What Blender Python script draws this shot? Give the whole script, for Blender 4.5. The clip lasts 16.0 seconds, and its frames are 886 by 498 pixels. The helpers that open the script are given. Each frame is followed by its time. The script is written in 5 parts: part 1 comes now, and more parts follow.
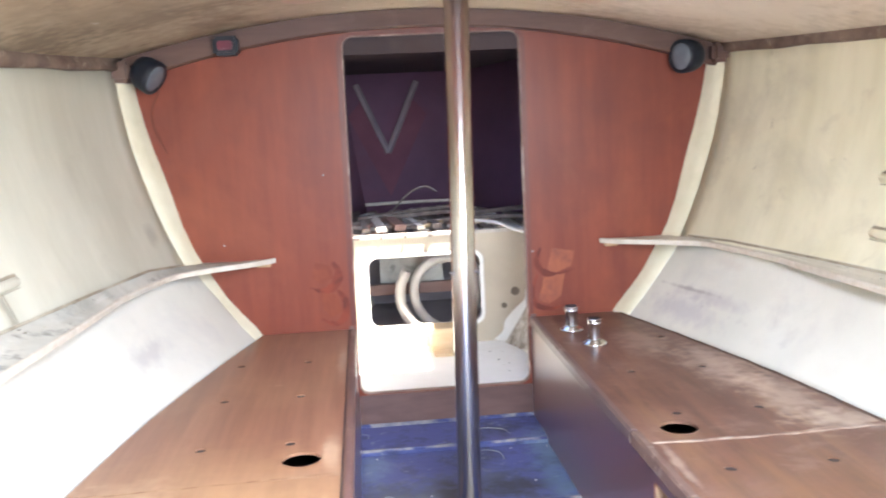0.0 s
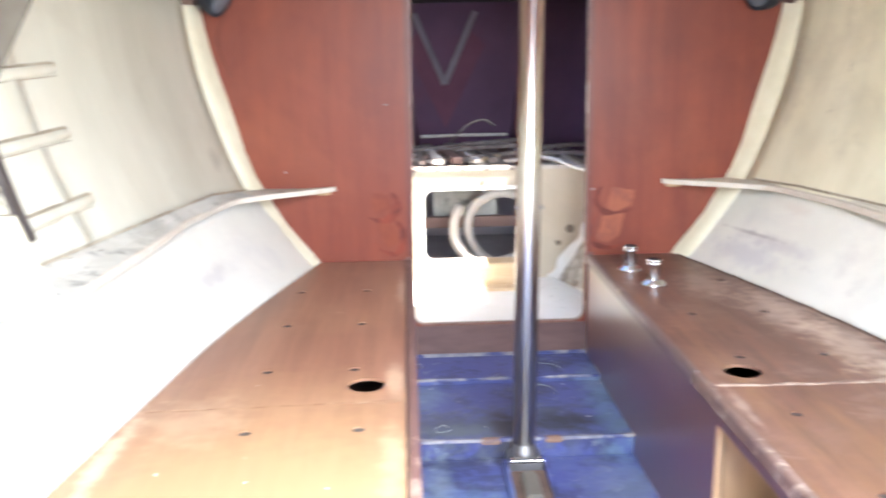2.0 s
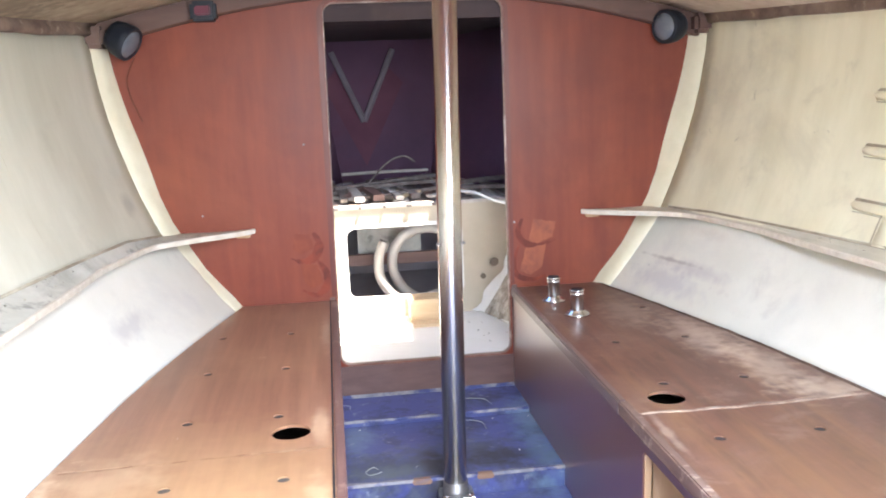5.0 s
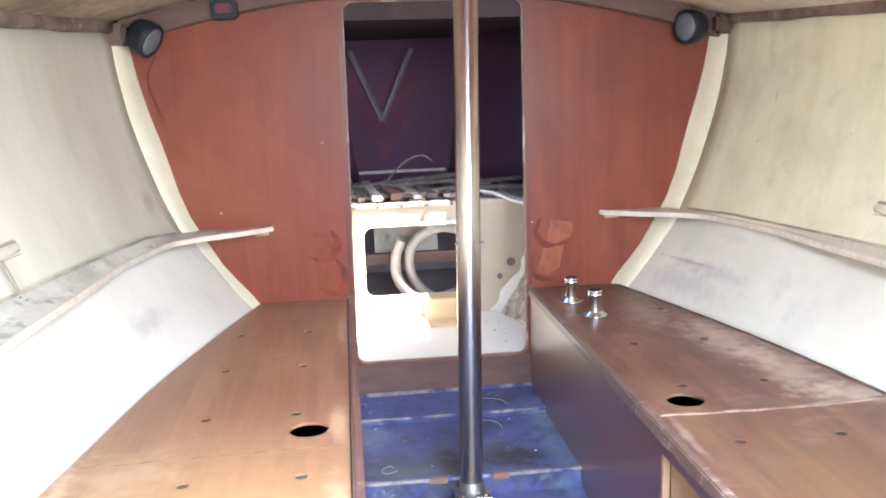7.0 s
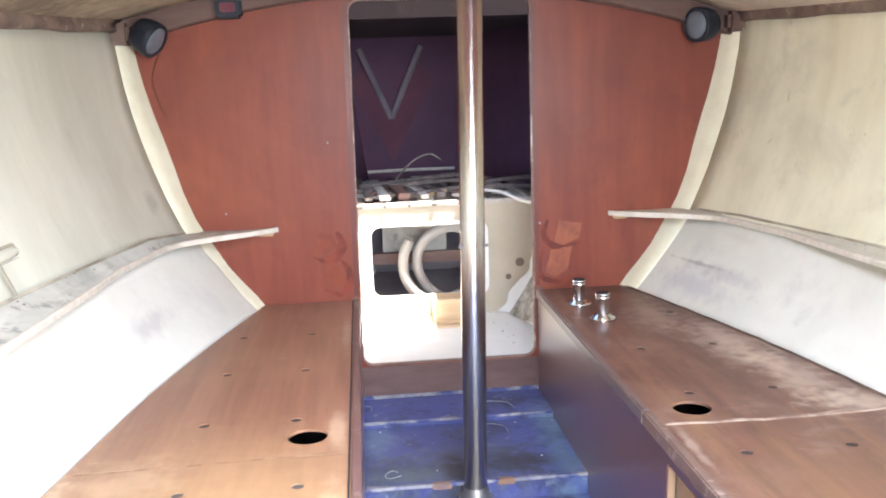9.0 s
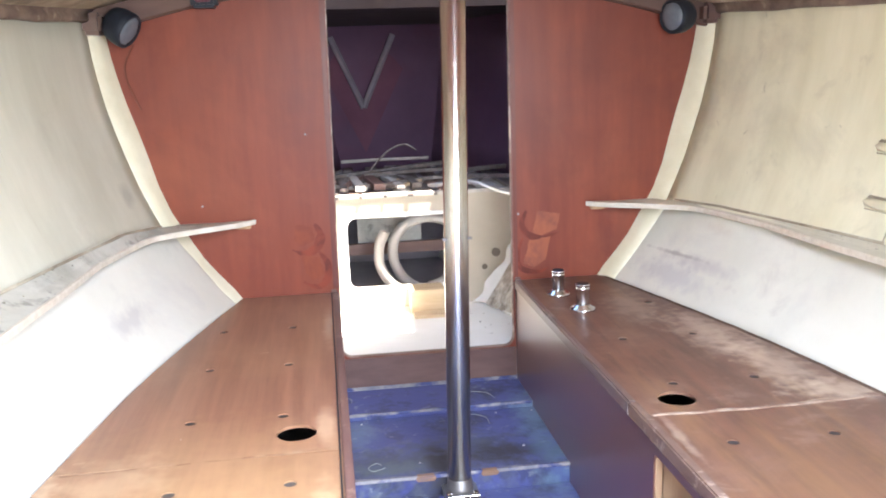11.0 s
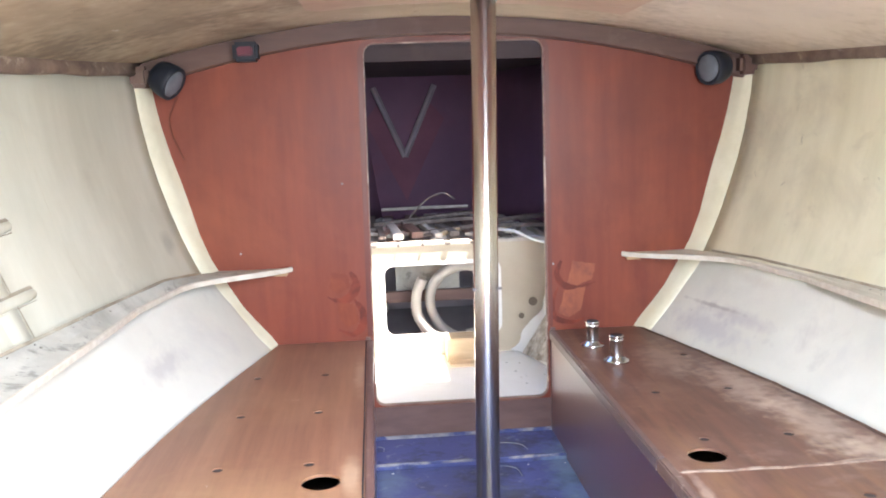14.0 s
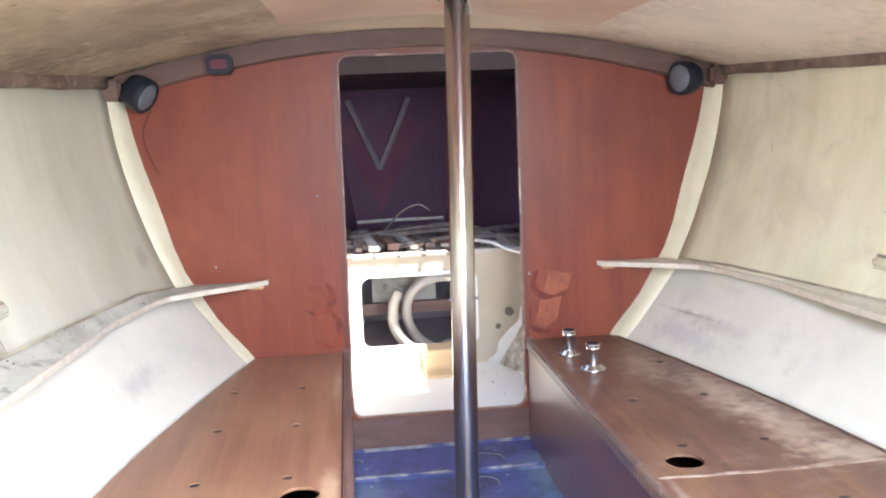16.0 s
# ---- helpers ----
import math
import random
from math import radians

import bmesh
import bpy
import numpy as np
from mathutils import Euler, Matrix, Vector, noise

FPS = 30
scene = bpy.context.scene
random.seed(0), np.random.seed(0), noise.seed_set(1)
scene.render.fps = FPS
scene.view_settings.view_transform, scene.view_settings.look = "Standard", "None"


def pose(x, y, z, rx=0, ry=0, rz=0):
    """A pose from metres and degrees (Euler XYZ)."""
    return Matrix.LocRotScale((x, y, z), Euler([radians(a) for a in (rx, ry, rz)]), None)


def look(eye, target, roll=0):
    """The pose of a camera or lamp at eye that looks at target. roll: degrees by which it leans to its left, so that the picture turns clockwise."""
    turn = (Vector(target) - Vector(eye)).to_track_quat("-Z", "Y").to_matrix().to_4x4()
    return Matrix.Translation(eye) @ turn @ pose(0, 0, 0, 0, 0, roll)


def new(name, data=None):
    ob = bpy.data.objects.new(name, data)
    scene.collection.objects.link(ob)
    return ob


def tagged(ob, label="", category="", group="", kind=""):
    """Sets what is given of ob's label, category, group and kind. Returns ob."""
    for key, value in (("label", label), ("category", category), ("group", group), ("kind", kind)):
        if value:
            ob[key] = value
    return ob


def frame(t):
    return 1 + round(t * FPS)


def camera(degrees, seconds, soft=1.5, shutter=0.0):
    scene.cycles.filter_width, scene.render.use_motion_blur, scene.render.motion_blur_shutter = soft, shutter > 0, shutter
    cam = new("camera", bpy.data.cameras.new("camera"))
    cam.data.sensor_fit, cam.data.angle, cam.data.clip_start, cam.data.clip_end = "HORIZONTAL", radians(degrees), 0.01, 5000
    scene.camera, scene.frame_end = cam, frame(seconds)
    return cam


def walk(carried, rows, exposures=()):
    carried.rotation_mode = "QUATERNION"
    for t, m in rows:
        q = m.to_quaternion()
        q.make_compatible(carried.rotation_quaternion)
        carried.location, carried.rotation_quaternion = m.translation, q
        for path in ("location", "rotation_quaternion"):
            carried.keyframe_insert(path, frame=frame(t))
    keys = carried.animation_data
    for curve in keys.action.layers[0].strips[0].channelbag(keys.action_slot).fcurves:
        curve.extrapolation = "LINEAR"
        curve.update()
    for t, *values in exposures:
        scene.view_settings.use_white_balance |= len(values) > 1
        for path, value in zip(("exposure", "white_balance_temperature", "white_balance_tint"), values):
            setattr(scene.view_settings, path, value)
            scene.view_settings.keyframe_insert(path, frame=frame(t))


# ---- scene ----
cam = camera(53.8, 16.0, 1.9, 0.5)
PATH = [
    (0, (0.039, -0.065, 1.068), (0.21, 1.906, 0.775), -2.8),
    (0.5, (-0.018, -0.056, 1.077), (0.005, 1.919, 0.764), -3.3),
    (1, (-0.066, -0.065, 1.07), (-0.216, 1.895, 0.704), -2.7),
    (1.5, (-0.075, -0.069, 1.069), (-0.211, 1.884, 0.659), -1.8),
    (2, (-0.021, -0.058, 1.066), (0.054, 1.893, 0.629), -1.1),
    (2.5, (0.052, -0.027, 1.04), (0.45, 1.887, 0.615), -1.4),
    (3, (0.099, -0.031, 1.028), (0.669, 1.833, 0.579), -3.0),
    (3.5, (0.08, -0.036, 1.035), (0.619, 1.823, 0.531), -2.7),
    (4, (0.035, -0.052, 1.051), (0.503, 1.862, 0.708), -2.4),
    (4.5, (0.008, -0.043, 1.065), (0.312, 1.898, 0.694), -2.7),
    (4.7, (-0.001, -0.045, 1.072), (0.258, 1.904, 0.705), -2.6),
    (7, (-0.015, -0.042, 1.07), (0.194, 1.913, 0.706), -2.0),
    (7.5, (-0.008, -0.031, 1.072), (0.202, 1.921, 0.692), -2.2),
    (8, (0.001, -0.015, 1.072), (0.162, 1.946, 0.718), -1.8),
    (8.5, (0.019, -0.011, 1.069), (0.178, 1.951, 0.714), -1.7),
    (8.7, (0.019, -0.012, 1.074), (0.181, 1.949, 0.713), -1.9),
    (10.8, (-0.034, 0.001, 1.095), (0.222, 1.94, 0.675), -1.7),
    (11, (-0.029, -0.001, 1.098), (0.225, 1.941, 0.691), -2.0),
    (11.5, (-0.005, -0.01, 1.087), (0.221, 1.932, 0.667), -2.6),
    (12, (0.009, -0.018, 1.065), (0.233, 1.919, 0.621), -1.3),
    (12.5, (0.013, -0.006, 1.085), (0.168, 1.931, 0.611), -1.5),
    (13, (0.006, -0.011, 1.1), (0.165, 1.949, 0.737), -1.2),
    (13.5, (0.009, -0.01, 1.105), (0.162, 1.957, 0.775), -1.7),
    (14, (0.013, -0.014, 1.108), (0.163, 1.958, 0.808), -2.0),
    (14.5, (0.002, 0.002, 1.107), (0.168, 1.968, 0.777), -2.1),
    (15, (0.009, -0.014, 1.112), (0.172, 1.963, 0.862), -2.4),
    (15.5, (0.009, -0.024, 1.11), (0.202, 1.952, 0.869), -2.4),
    (16, (0.009, -0.018, 1.103), (0.217, 1.952, 0.83), -2.4),
]
walk(cam, [(t, look(eye, target, roll)) for t, eye, target, roll in PATH], [(0.0, 3.3), (0.5, 3.3), (1.0, 3.42), (1.5, 3.48), (2.0, 3.48), (2.5, 3.32), (3.0, 3.28), (12.0, 3.3), (14.0, 3.25), (16.0, 3.22)])
# ---- light ----
world = bpy.data.worlds.new("sky")
scene.world = world
world.use_nodes = True
sky = world.node_tree.nodes.new("ShaderNodeTexSky")
sky.sky_type, sky.sun_disc = "NISHITA", False
SUN_FROM = Vector((0.30, -0.16, 1.0)).normalized()
sky.sun_elevation = math.asin(SUN_FROM.z)
sky.sun_rotation = math.atan2(SUN_FROM.x, SUN_FROM.y)
world.node_tree.links.new(sky.outputs[0], world.node_tree.nodes["Background"].inputs[0])
world.node_tree.nodes["Background"].inputs[1].default_value = 0.15
sun = new("sun", bpy.data.lights.new("sun", "SUN"))
sun.data.energy, sun.data.angle, sun.data.color = 4.8, radians(0.6), (1.0, 0.96, 0.90)
sun.matrix_world = look(SUN_FROM * 20, (0, 0, 0))


def opening_light(name, at, target, w, h, watts):
    """Sky light entering through an opening of the cabin."""
    la = new(name, bpy.data.lights.new(name, "AREA"))
    la.data.shape, la.data.size, la.data.size_y, la.data.energy = "RECTANGLE", w, h, watts
    la.data.color = (0.88, 0.95, 1.045)
    la.matrix_world = look(at, target)


opening_light("companionway_hatch_light", (0.42, -0.03, 1.475), (-0.48, 0.35, 0.3), 0.8, 1.85, 19.3)
opening_light("companionway_door_light", (0.267, -1.16, 1.02), (0.267, 1.5, 0.9), 0.70, 0.78, 1.8)

# ---- materials ----
def mat(name, c1, c2, scale=6.0, stretch=(1, 1, 1), rough=0.5, metal=0.0, bump=0.15, fine=60.0,
        stains=(), rvar=0.12, spots=(), contrast=(0.35, 0.68), coat=0.0, spec=0.5, coat_rough=0.15):
    """c1, c2: two tones; stains: (colour, scale, low, high, amount[, stretch]) in broad noise;
    spots: (colour, x, y, z, rx, ry, rz, amount, wobble, rough) soft-edged marks at fixed places."""
    m = bpy.data.materials.new(name)
    m.use_nodes = True
    nt = m.node_tree
    bsdf = nt.nodes["Principled BSDF"]
    N, L = nt.nodes.new, nt.links.new
    tc = N("ShaderNodeTexCoord")
    mp = N("ShaderNodeMapping")
    mp.inputs["Scale"].default_value = stretch
    L(tc.outputs["Object"], mp.inputs["Vector"])
    inf = N("ShaderNodeObjectInfo")
    off = N("ShaderNodeVectorMath")
    off.operation = "SCALE"
    cmb = N("ShaderNodeCombineXYZ")
    for i in range(3):
        L(inf.outputs["Random"], cmb.inputs[i])
    L(cmb.outputs[0], off.inputs[0])
    off.inputs["Scale"].default_value = 7.0
    add = N("ShaderNodeVectorMath")
    L(mp.outputs[0], add.inputs[0])
    L(off.outputs[0], add.inputs[1])
    n1 = N("ShaderNodeTexNoise")
    n1.inputs["Scale"].default_value, n1.inputs["Detail"].default_value, n1.inputs["Roughness"].default_value = scale, 6, 0.62
    L(add.outputs[0], n1.inputs["Vector"])
    r1 = N("ShaderNodeMapRange")
    r1.inputs[1].default_value, r1.inputs[2].default_value = contrast
    L(n1.outputs[0], r1.inputs[0])
    mix = N("ShaderNodeMix")
    mix.data_type = "RGBA"
    mix.inputs[6].default_value, mix.inputs[7].default_value = (*c1, 1), (*c2, 1)
    L(r1.outputs[0], mix.inputs[0])
    col = mix.outputs[2]
    n3 = N("ShaderNodeTexNoise")
    n3.inputs["Scale"].default_value, n3.inputs["Detail"].default_value = fine, 4
    L(add.outputs[0], n3.inputs["Vector"])
    rr = N("ShaderNodeMapRange")
    rr.inputs[3].default_value, rr.inputs[4].default_value = max(0.02, rough - rvar), min(1, rough + rvar)
    L(n1.outputs[0], rr.inputs[0])
    rgh = rr.outputs[0]
    for k, (c, sc, lo, hi, amt, *grain) in enumerate(stains):
        n = N("ShaderNodeTexNoise")
        n.inputs["Scale"].default_value, n.inputs["Detail"].default_value, n.inputs["Roughness"].default_value = sc, 7, 0.65
        n.inputs["Distortion"].default_value = 0.4
        sh = N("ShaderNodeVectorMath")
        sh.inputs[1].default_value = (3.1 * k + 1.7, 5.3 * k, 2.2 * k)
        L(tc.outputs["Object"], sh.inputs[0])
        gm = N("ShaderNodeVectorMath")
        gm.operation = "MULTIPLY"
        gm.inputs[1].default_value = grain[0] if grain else (1, 1, 1)
        L(sh.outputs[0], gm.inputs[0])
        L(gm.outputs[0], n.inputs["Vector"])
        r = N("ShaderNodeMapRange")
        r.inputs[1].default_value, r.inputs[2].default_value, r.inputs[4].default_value = lo, hi, amt
        L(n.outputs[0], r.inputs[0])
        mx = N("ShaderNodeMix")
        mx.data_type = "RGBA"
        L(r.outputs[0], mx.inputs[0])
        L(col, mx.inputs[6])
        mx.inputs[7].default_value = (*c, 1)
        col = mx.outputs[2]
    for c, x, y, z, ax, ay, az, amt, wob, srough, *turn in spots:
        wn = N("ShaderNodeTexNoise")
        wn.inputs["Scale"].default_value, wn.inputs["Detail"].default_value = 30.0, 8
        L(tc.outputs["Object"], wn.inputs["Vector"])
        sb = N("ShaderNodeVectorMath")
        sb.operation = "SUBTRACT"
        sb.inputs[1].default_value = (x, y, z)
        L(tc.outputs["Object"], sb.inputs[0])
        vr = N("ShaderNodeVectorRotate")
        vr.rotation_type = "Y_AXIS"
        vr.inputs["Angle"].default_value = radians(turn[0]) if turn else 0.0
        L(sb.outputs[0], vr.inputs["Vector"])
        d = N("ShaderNodeVectorMath")
        d.operation = "DIVIDE"
        d.inputs[1].default_value = (ax, ay, az)
        L(vr.outputs[0], d.inputs[0])
        if len(turn) > 1:
            ab = N("ShaderNodeVectorMath")
            ab.operation = "ABSOLUTE"
            L(d.outputs[0], ab.inputs[0])
            sp = N("ShaderNodeSeparateXYZ")
            L(ab.outputs[0], sp.inputs[0])
            ln = N("ShaderNodeMath")
            ln.operation = "MAXIMUM"
            L(sp.outputs[0], ln.inputs[0])
            L(sp.outputs[2], ln.inputs[1])
        else:
            ln = N("ShaderNodeVectorMath")
            ln.operation = "LENGTH"
            L(d.outputs[0], ln.inputs[0])
        ad = N("ShaderNodeMath")
        ad.operation = "MULTIPLY_ADD"
        L(wn.outputs[0], ad.inputs[0])
        ad.inputs[1].default_value = wob
        L(ln.outputs["Value"], ad.inputs[2])
        r = N("ShaderNodeMapRange")
        r.inputs[1].default_value, r.inputs[2].default_value = 1.15 + wob * 0.56, 0.62 + wob * 0.36
        r.inputs[4].default_value = amt
        L(ad.outputs[0], r.inputs[0])
        mx = N("ShaderNodeMix")
        mx.data_type = "RGBA"
        L(r.outputs[0], mx.inputs[0])
        L(col, mx.inputs[6])
        mx.inputs[7].default_value = (*c, 1)
        col = mx.outputs[2]
        mr = N("ShaderNodeMix")
        L(r.outputs[0], mr.inputs[0])
        L(rgh, mr.inputs[2])
        mr.inputs[3].default_value = srough
        rgh = mr.outputs[0]
    L(col, bsdf.inputs["Base Color"])
    L(rgh, bsdf.inputs["Roughness"])
    bsdf.inputs["Metallic"].default_value = metal
    bsdf.inputs["Specular IOR Level"].default_value = spec
    bsdf.inputs["Coat Weight"].default_value = coat
    bsdf.inputs["Coat Roughness"].default_value = coat_rough
    if bump:
        ad = N("ShaderNodeMath")
        ad.operation = "ADD"
        L(n1.outputs[0], ad.inputs[0])
        L(n3.outputs[0], ad.inputs[1])
        b = N("ShaderNodeBump")
        b.inputs["Strength"].default_value, b.inputs["Distance"].default_value = bump, 0.004
        L(ad.outputs[0], b.inputs["Height"])
        L(b.outputs[0], bsdf.inputs["Normal"])
    return m


MAHOGANY = mat("mahogany_bulkhead", (0.163, 0.0345, 0.0215), (0.236, 0.056, 0.030), 3.0, (5, 5, 0.5), 0.42, bump=0.05, fine=90, spec=0.3,
    stains=[((0.115, 0.028, 0.021), 1.6, 0.48, 0.70, 0.65), ((0.29, 0.085, 0.042), 1.9, 0.54, 0.74, 0.5), ((0.17, 0.055, 0.042), 0.9, 0.5, 0.7, 0.5)], contrast=(0.3, 0.7))
TRIM_RED = mat("red_varnished_trim", (0.120, 0.030, 0.022), (0.180, 0.046, 0.030), 3.0, (5, 5, 0.5), 0.4, bump=0.05, fine=90, spec=0.4)
BARE = mat("bare_orange_veneer", (0.245, 0.062, 0.028), (0.325, 0.094, 0.039), 4.0, (5, 5, 0.5), 0.6, bump=0.1, stains=[((0.17, 0.042, 0.028), 14.0, 0.46, 0.62, 0.8)])
BARE_DULL = mat("dull_orange_veneer", (0.185, 0.042, 0.024), (0.240, 0.060, 0.030), 4.0, (5, 5, 0.5), 0.55, bump=0.05, spec=0.25, stains=[((0.16, 0.038, 0.025), 12.0, 0.46, 0.62, 0.7)])
SMEAR = mat("dark_glue_smear", (0.110, 0.029, 0.022), (0.175, 0.043, 0.028), 14.0, rough=0.6, bump=0.1, spec=0.2, stains=[((0.24, 0.052, 0.030), 9.0, 0.48, 0.60, 0.85)])
DARK_SILL = mat("dark_varnished_sill", (0.100, 0.052, 0.046), (0.155, 0.086, 0.072), 5, (1, 4, 4), 0.42, bump=0.08, stains=[((0.17, 0.10, 0.08), 6.0, 0.58, 0.72, 0.5)])
DARK_FRONT = mat("dark_varnished_front", (0.112, 0.037, 0.034), (0.150, 0.055, 0.046), 3, (3, 0.6, 3), 0.34, bump=0, rvar=0.04, spec=0.8, coat=1.0, coat_rough=0.30, contrast=(0.2, 0.8),
    stains=[((0.17, 0.10, 0.09), 3.0, 0.52, 0.78, 0.45), ((0.090, 0.048, 0.050), 2.0, 0.45, 0.75, 0.5), ((0.32, 0.23, 0.20), 26.0, 0.70, 0.76, 0.4)])
# First spot: wide pale pool, part bleached varnish, part glare painted in aft.
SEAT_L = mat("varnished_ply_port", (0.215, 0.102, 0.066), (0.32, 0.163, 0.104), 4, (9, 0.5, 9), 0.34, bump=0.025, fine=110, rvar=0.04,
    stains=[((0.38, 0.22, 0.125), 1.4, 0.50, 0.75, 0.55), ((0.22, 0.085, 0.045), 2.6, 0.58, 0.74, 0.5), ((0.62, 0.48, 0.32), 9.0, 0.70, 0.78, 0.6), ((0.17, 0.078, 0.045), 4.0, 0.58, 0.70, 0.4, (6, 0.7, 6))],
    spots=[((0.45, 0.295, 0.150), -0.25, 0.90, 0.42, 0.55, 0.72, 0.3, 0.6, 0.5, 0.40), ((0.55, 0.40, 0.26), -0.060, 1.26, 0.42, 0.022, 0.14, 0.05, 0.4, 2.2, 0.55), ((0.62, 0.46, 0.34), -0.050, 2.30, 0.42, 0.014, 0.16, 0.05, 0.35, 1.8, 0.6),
           ((0.70, 0.58, 0.42), -0.535, 1.30, 0.42, 0.02, 0.20, 0.05, 0.5, 1.8, 0.7), ((0.62, 0.50, 0.36), -0.42, 1.45, 0.42, 0.08, 0.10, 0.05, 0.18, 2.6, 0.6), ((0.60, 0.42, 0.28), -0.06, 1.62, 0.42, 0.02, 0.10, 0.05, 0.5, 0.7, 0.65)])
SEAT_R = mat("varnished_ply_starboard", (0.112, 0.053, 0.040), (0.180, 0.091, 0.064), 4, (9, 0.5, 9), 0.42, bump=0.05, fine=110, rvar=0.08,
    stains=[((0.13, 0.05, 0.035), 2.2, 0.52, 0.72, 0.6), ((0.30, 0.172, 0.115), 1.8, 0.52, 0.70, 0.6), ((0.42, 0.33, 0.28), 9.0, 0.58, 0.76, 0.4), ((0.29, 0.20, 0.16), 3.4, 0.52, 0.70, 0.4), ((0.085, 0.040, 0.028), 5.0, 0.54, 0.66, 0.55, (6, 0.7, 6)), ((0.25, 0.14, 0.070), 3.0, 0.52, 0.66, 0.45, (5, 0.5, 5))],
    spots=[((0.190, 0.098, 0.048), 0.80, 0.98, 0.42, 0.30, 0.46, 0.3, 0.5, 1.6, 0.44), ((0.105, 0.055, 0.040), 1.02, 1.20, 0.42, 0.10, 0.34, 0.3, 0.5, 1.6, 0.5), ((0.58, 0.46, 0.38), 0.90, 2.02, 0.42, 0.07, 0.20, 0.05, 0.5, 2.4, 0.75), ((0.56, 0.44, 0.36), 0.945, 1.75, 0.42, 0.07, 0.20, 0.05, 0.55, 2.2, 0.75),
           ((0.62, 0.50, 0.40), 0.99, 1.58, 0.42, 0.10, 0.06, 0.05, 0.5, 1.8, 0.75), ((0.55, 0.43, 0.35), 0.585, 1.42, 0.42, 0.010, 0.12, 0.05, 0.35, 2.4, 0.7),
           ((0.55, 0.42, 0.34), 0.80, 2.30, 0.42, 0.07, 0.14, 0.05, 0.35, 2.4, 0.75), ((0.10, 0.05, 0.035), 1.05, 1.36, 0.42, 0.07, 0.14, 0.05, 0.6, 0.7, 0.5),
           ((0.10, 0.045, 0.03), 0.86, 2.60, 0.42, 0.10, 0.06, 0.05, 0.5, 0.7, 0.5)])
SEAM_PUTTY = mat("pale_seam_filler", (0.27, 0.185, 0.145), (0.42, 0.33, 0.27), 30, rough=0.8, stains=[((0.17, 0.095, 0.07), 12.0, 0.48, 0.62, 0.8)])
SEAM_THIN = mat("thin_seam_filler", (0.24, 0.135, 0.085), (0.44, 0.30, 0.20), 24, rough=0.7)
EDGE_TRIM = mat("worn_hardwood_trim", (0.115, 0.060, 0.053), (0.195, 0.108, 0.090), 6, (4, 0.5, 4), 0.35,
    stains=[((0.50, 0.37, 0.29), 8.0, 0.53, 0.70, 0.7), ((0.06, 0.028, 0.024), 5.0, 0.56, 0.70, 0.6)])
GREY_TRIM = mat("greyed_hardwood_trim", (0.125, 0.085, 0.080), (0.21, 0.155, 0.145), 6, (4, 0.5, 4), 0.34, bump=0.08,
    stains=[((0.42, 0.33, 0.28), 9.0, 0.58, 0.70, 0.6), ((0.07, 0.04, 0.035), 5.0, 0.56, 0.70, 0.5)])
WORN_EDGE = mat("chipped_ply_edge", (0.115, 0.068, 0.054), (0.20, 0.13, 0.105), 9, (3, 0.8, 3), 0.6, bump=0.2,
    stains=[((0.45, 0.36, 0.30), 14.0, 0.57, 0.66, 0.7), ((0.11, 0.06, 0.05), 8.0, 0.54, 0.66, 0.7)])
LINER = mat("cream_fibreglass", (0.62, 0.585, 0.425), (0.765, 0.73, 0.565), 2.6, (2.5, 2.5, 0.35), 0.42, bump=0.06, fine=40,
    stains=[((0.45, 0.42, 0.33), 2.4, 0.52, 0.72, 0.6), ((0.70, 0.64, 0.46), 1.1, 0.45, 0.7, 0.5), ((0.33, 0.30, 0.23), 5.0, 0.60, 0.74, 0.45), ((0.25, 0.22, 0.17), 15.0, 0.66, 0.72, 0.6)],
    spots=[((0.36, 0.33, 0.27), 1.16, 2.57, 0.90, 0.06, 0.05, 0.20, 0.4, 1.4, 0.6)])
LINER_LOW = mat("white_fibreglass", (0.64, 0.63, 0.565), (0.74, 0.73, 0.665), 3.0, (1, 1, 1), 0.38, bump=0.05, fine=40,
    stains=[((0.52, 0.51, 0.50), 2.6, 0.52, 0.70, 0.6), ((0.44, 0.42, 0.40), 6.0, 0.60, 0.76, 0.5), ((0.24, 0.22, 0.21), 23.0, 0.69, 0.73, 0.6)],
    spots=[((0.50, 0.47, 0.48), 1.00, 2.30, 0.52, 0.07, 0.20, 0.022, 0.7, 1.6, 0.6), ((0.45, 0.43, 0.43), -0.52, 2.12, 0.52, 0.05, 0.13, 0.03, 0.6, 2.0, 0.6),
           ((0.50, 0.48, 0.47), 1.04, 2.05, 0.56, 0.09, 0.05, 0.07, 0.35, 2.6, 0.6), ((0.42, 0.39, 0.36), 1.00, 1.93, 0.535, 0.03, 0.006, 0.022, 0.6, 2.0, 0.6),
           ((0.47, 0.45, 0.48), 0.96, 2.40, 0.475, 0.08, 0.20, 0.035, 0.6, 1.8, 0.6), ((0.33, 0.30, 0.29), 0.98, 2.42, 0.528, 0.08, 0.14, 0.006, 0.7, 1.6, 0.6), ((0.40, 0.36, 0.36), 0.98, 2.12, 0.49, 0.05, 0.12, 0.015, 0.6, 1.6, 0.6), ((0.55, 0.50, 0.44), 1.04, 2.32, 0.62, 0.06, 0.10, 0.02, 0.5, 0.9, 0.6)])
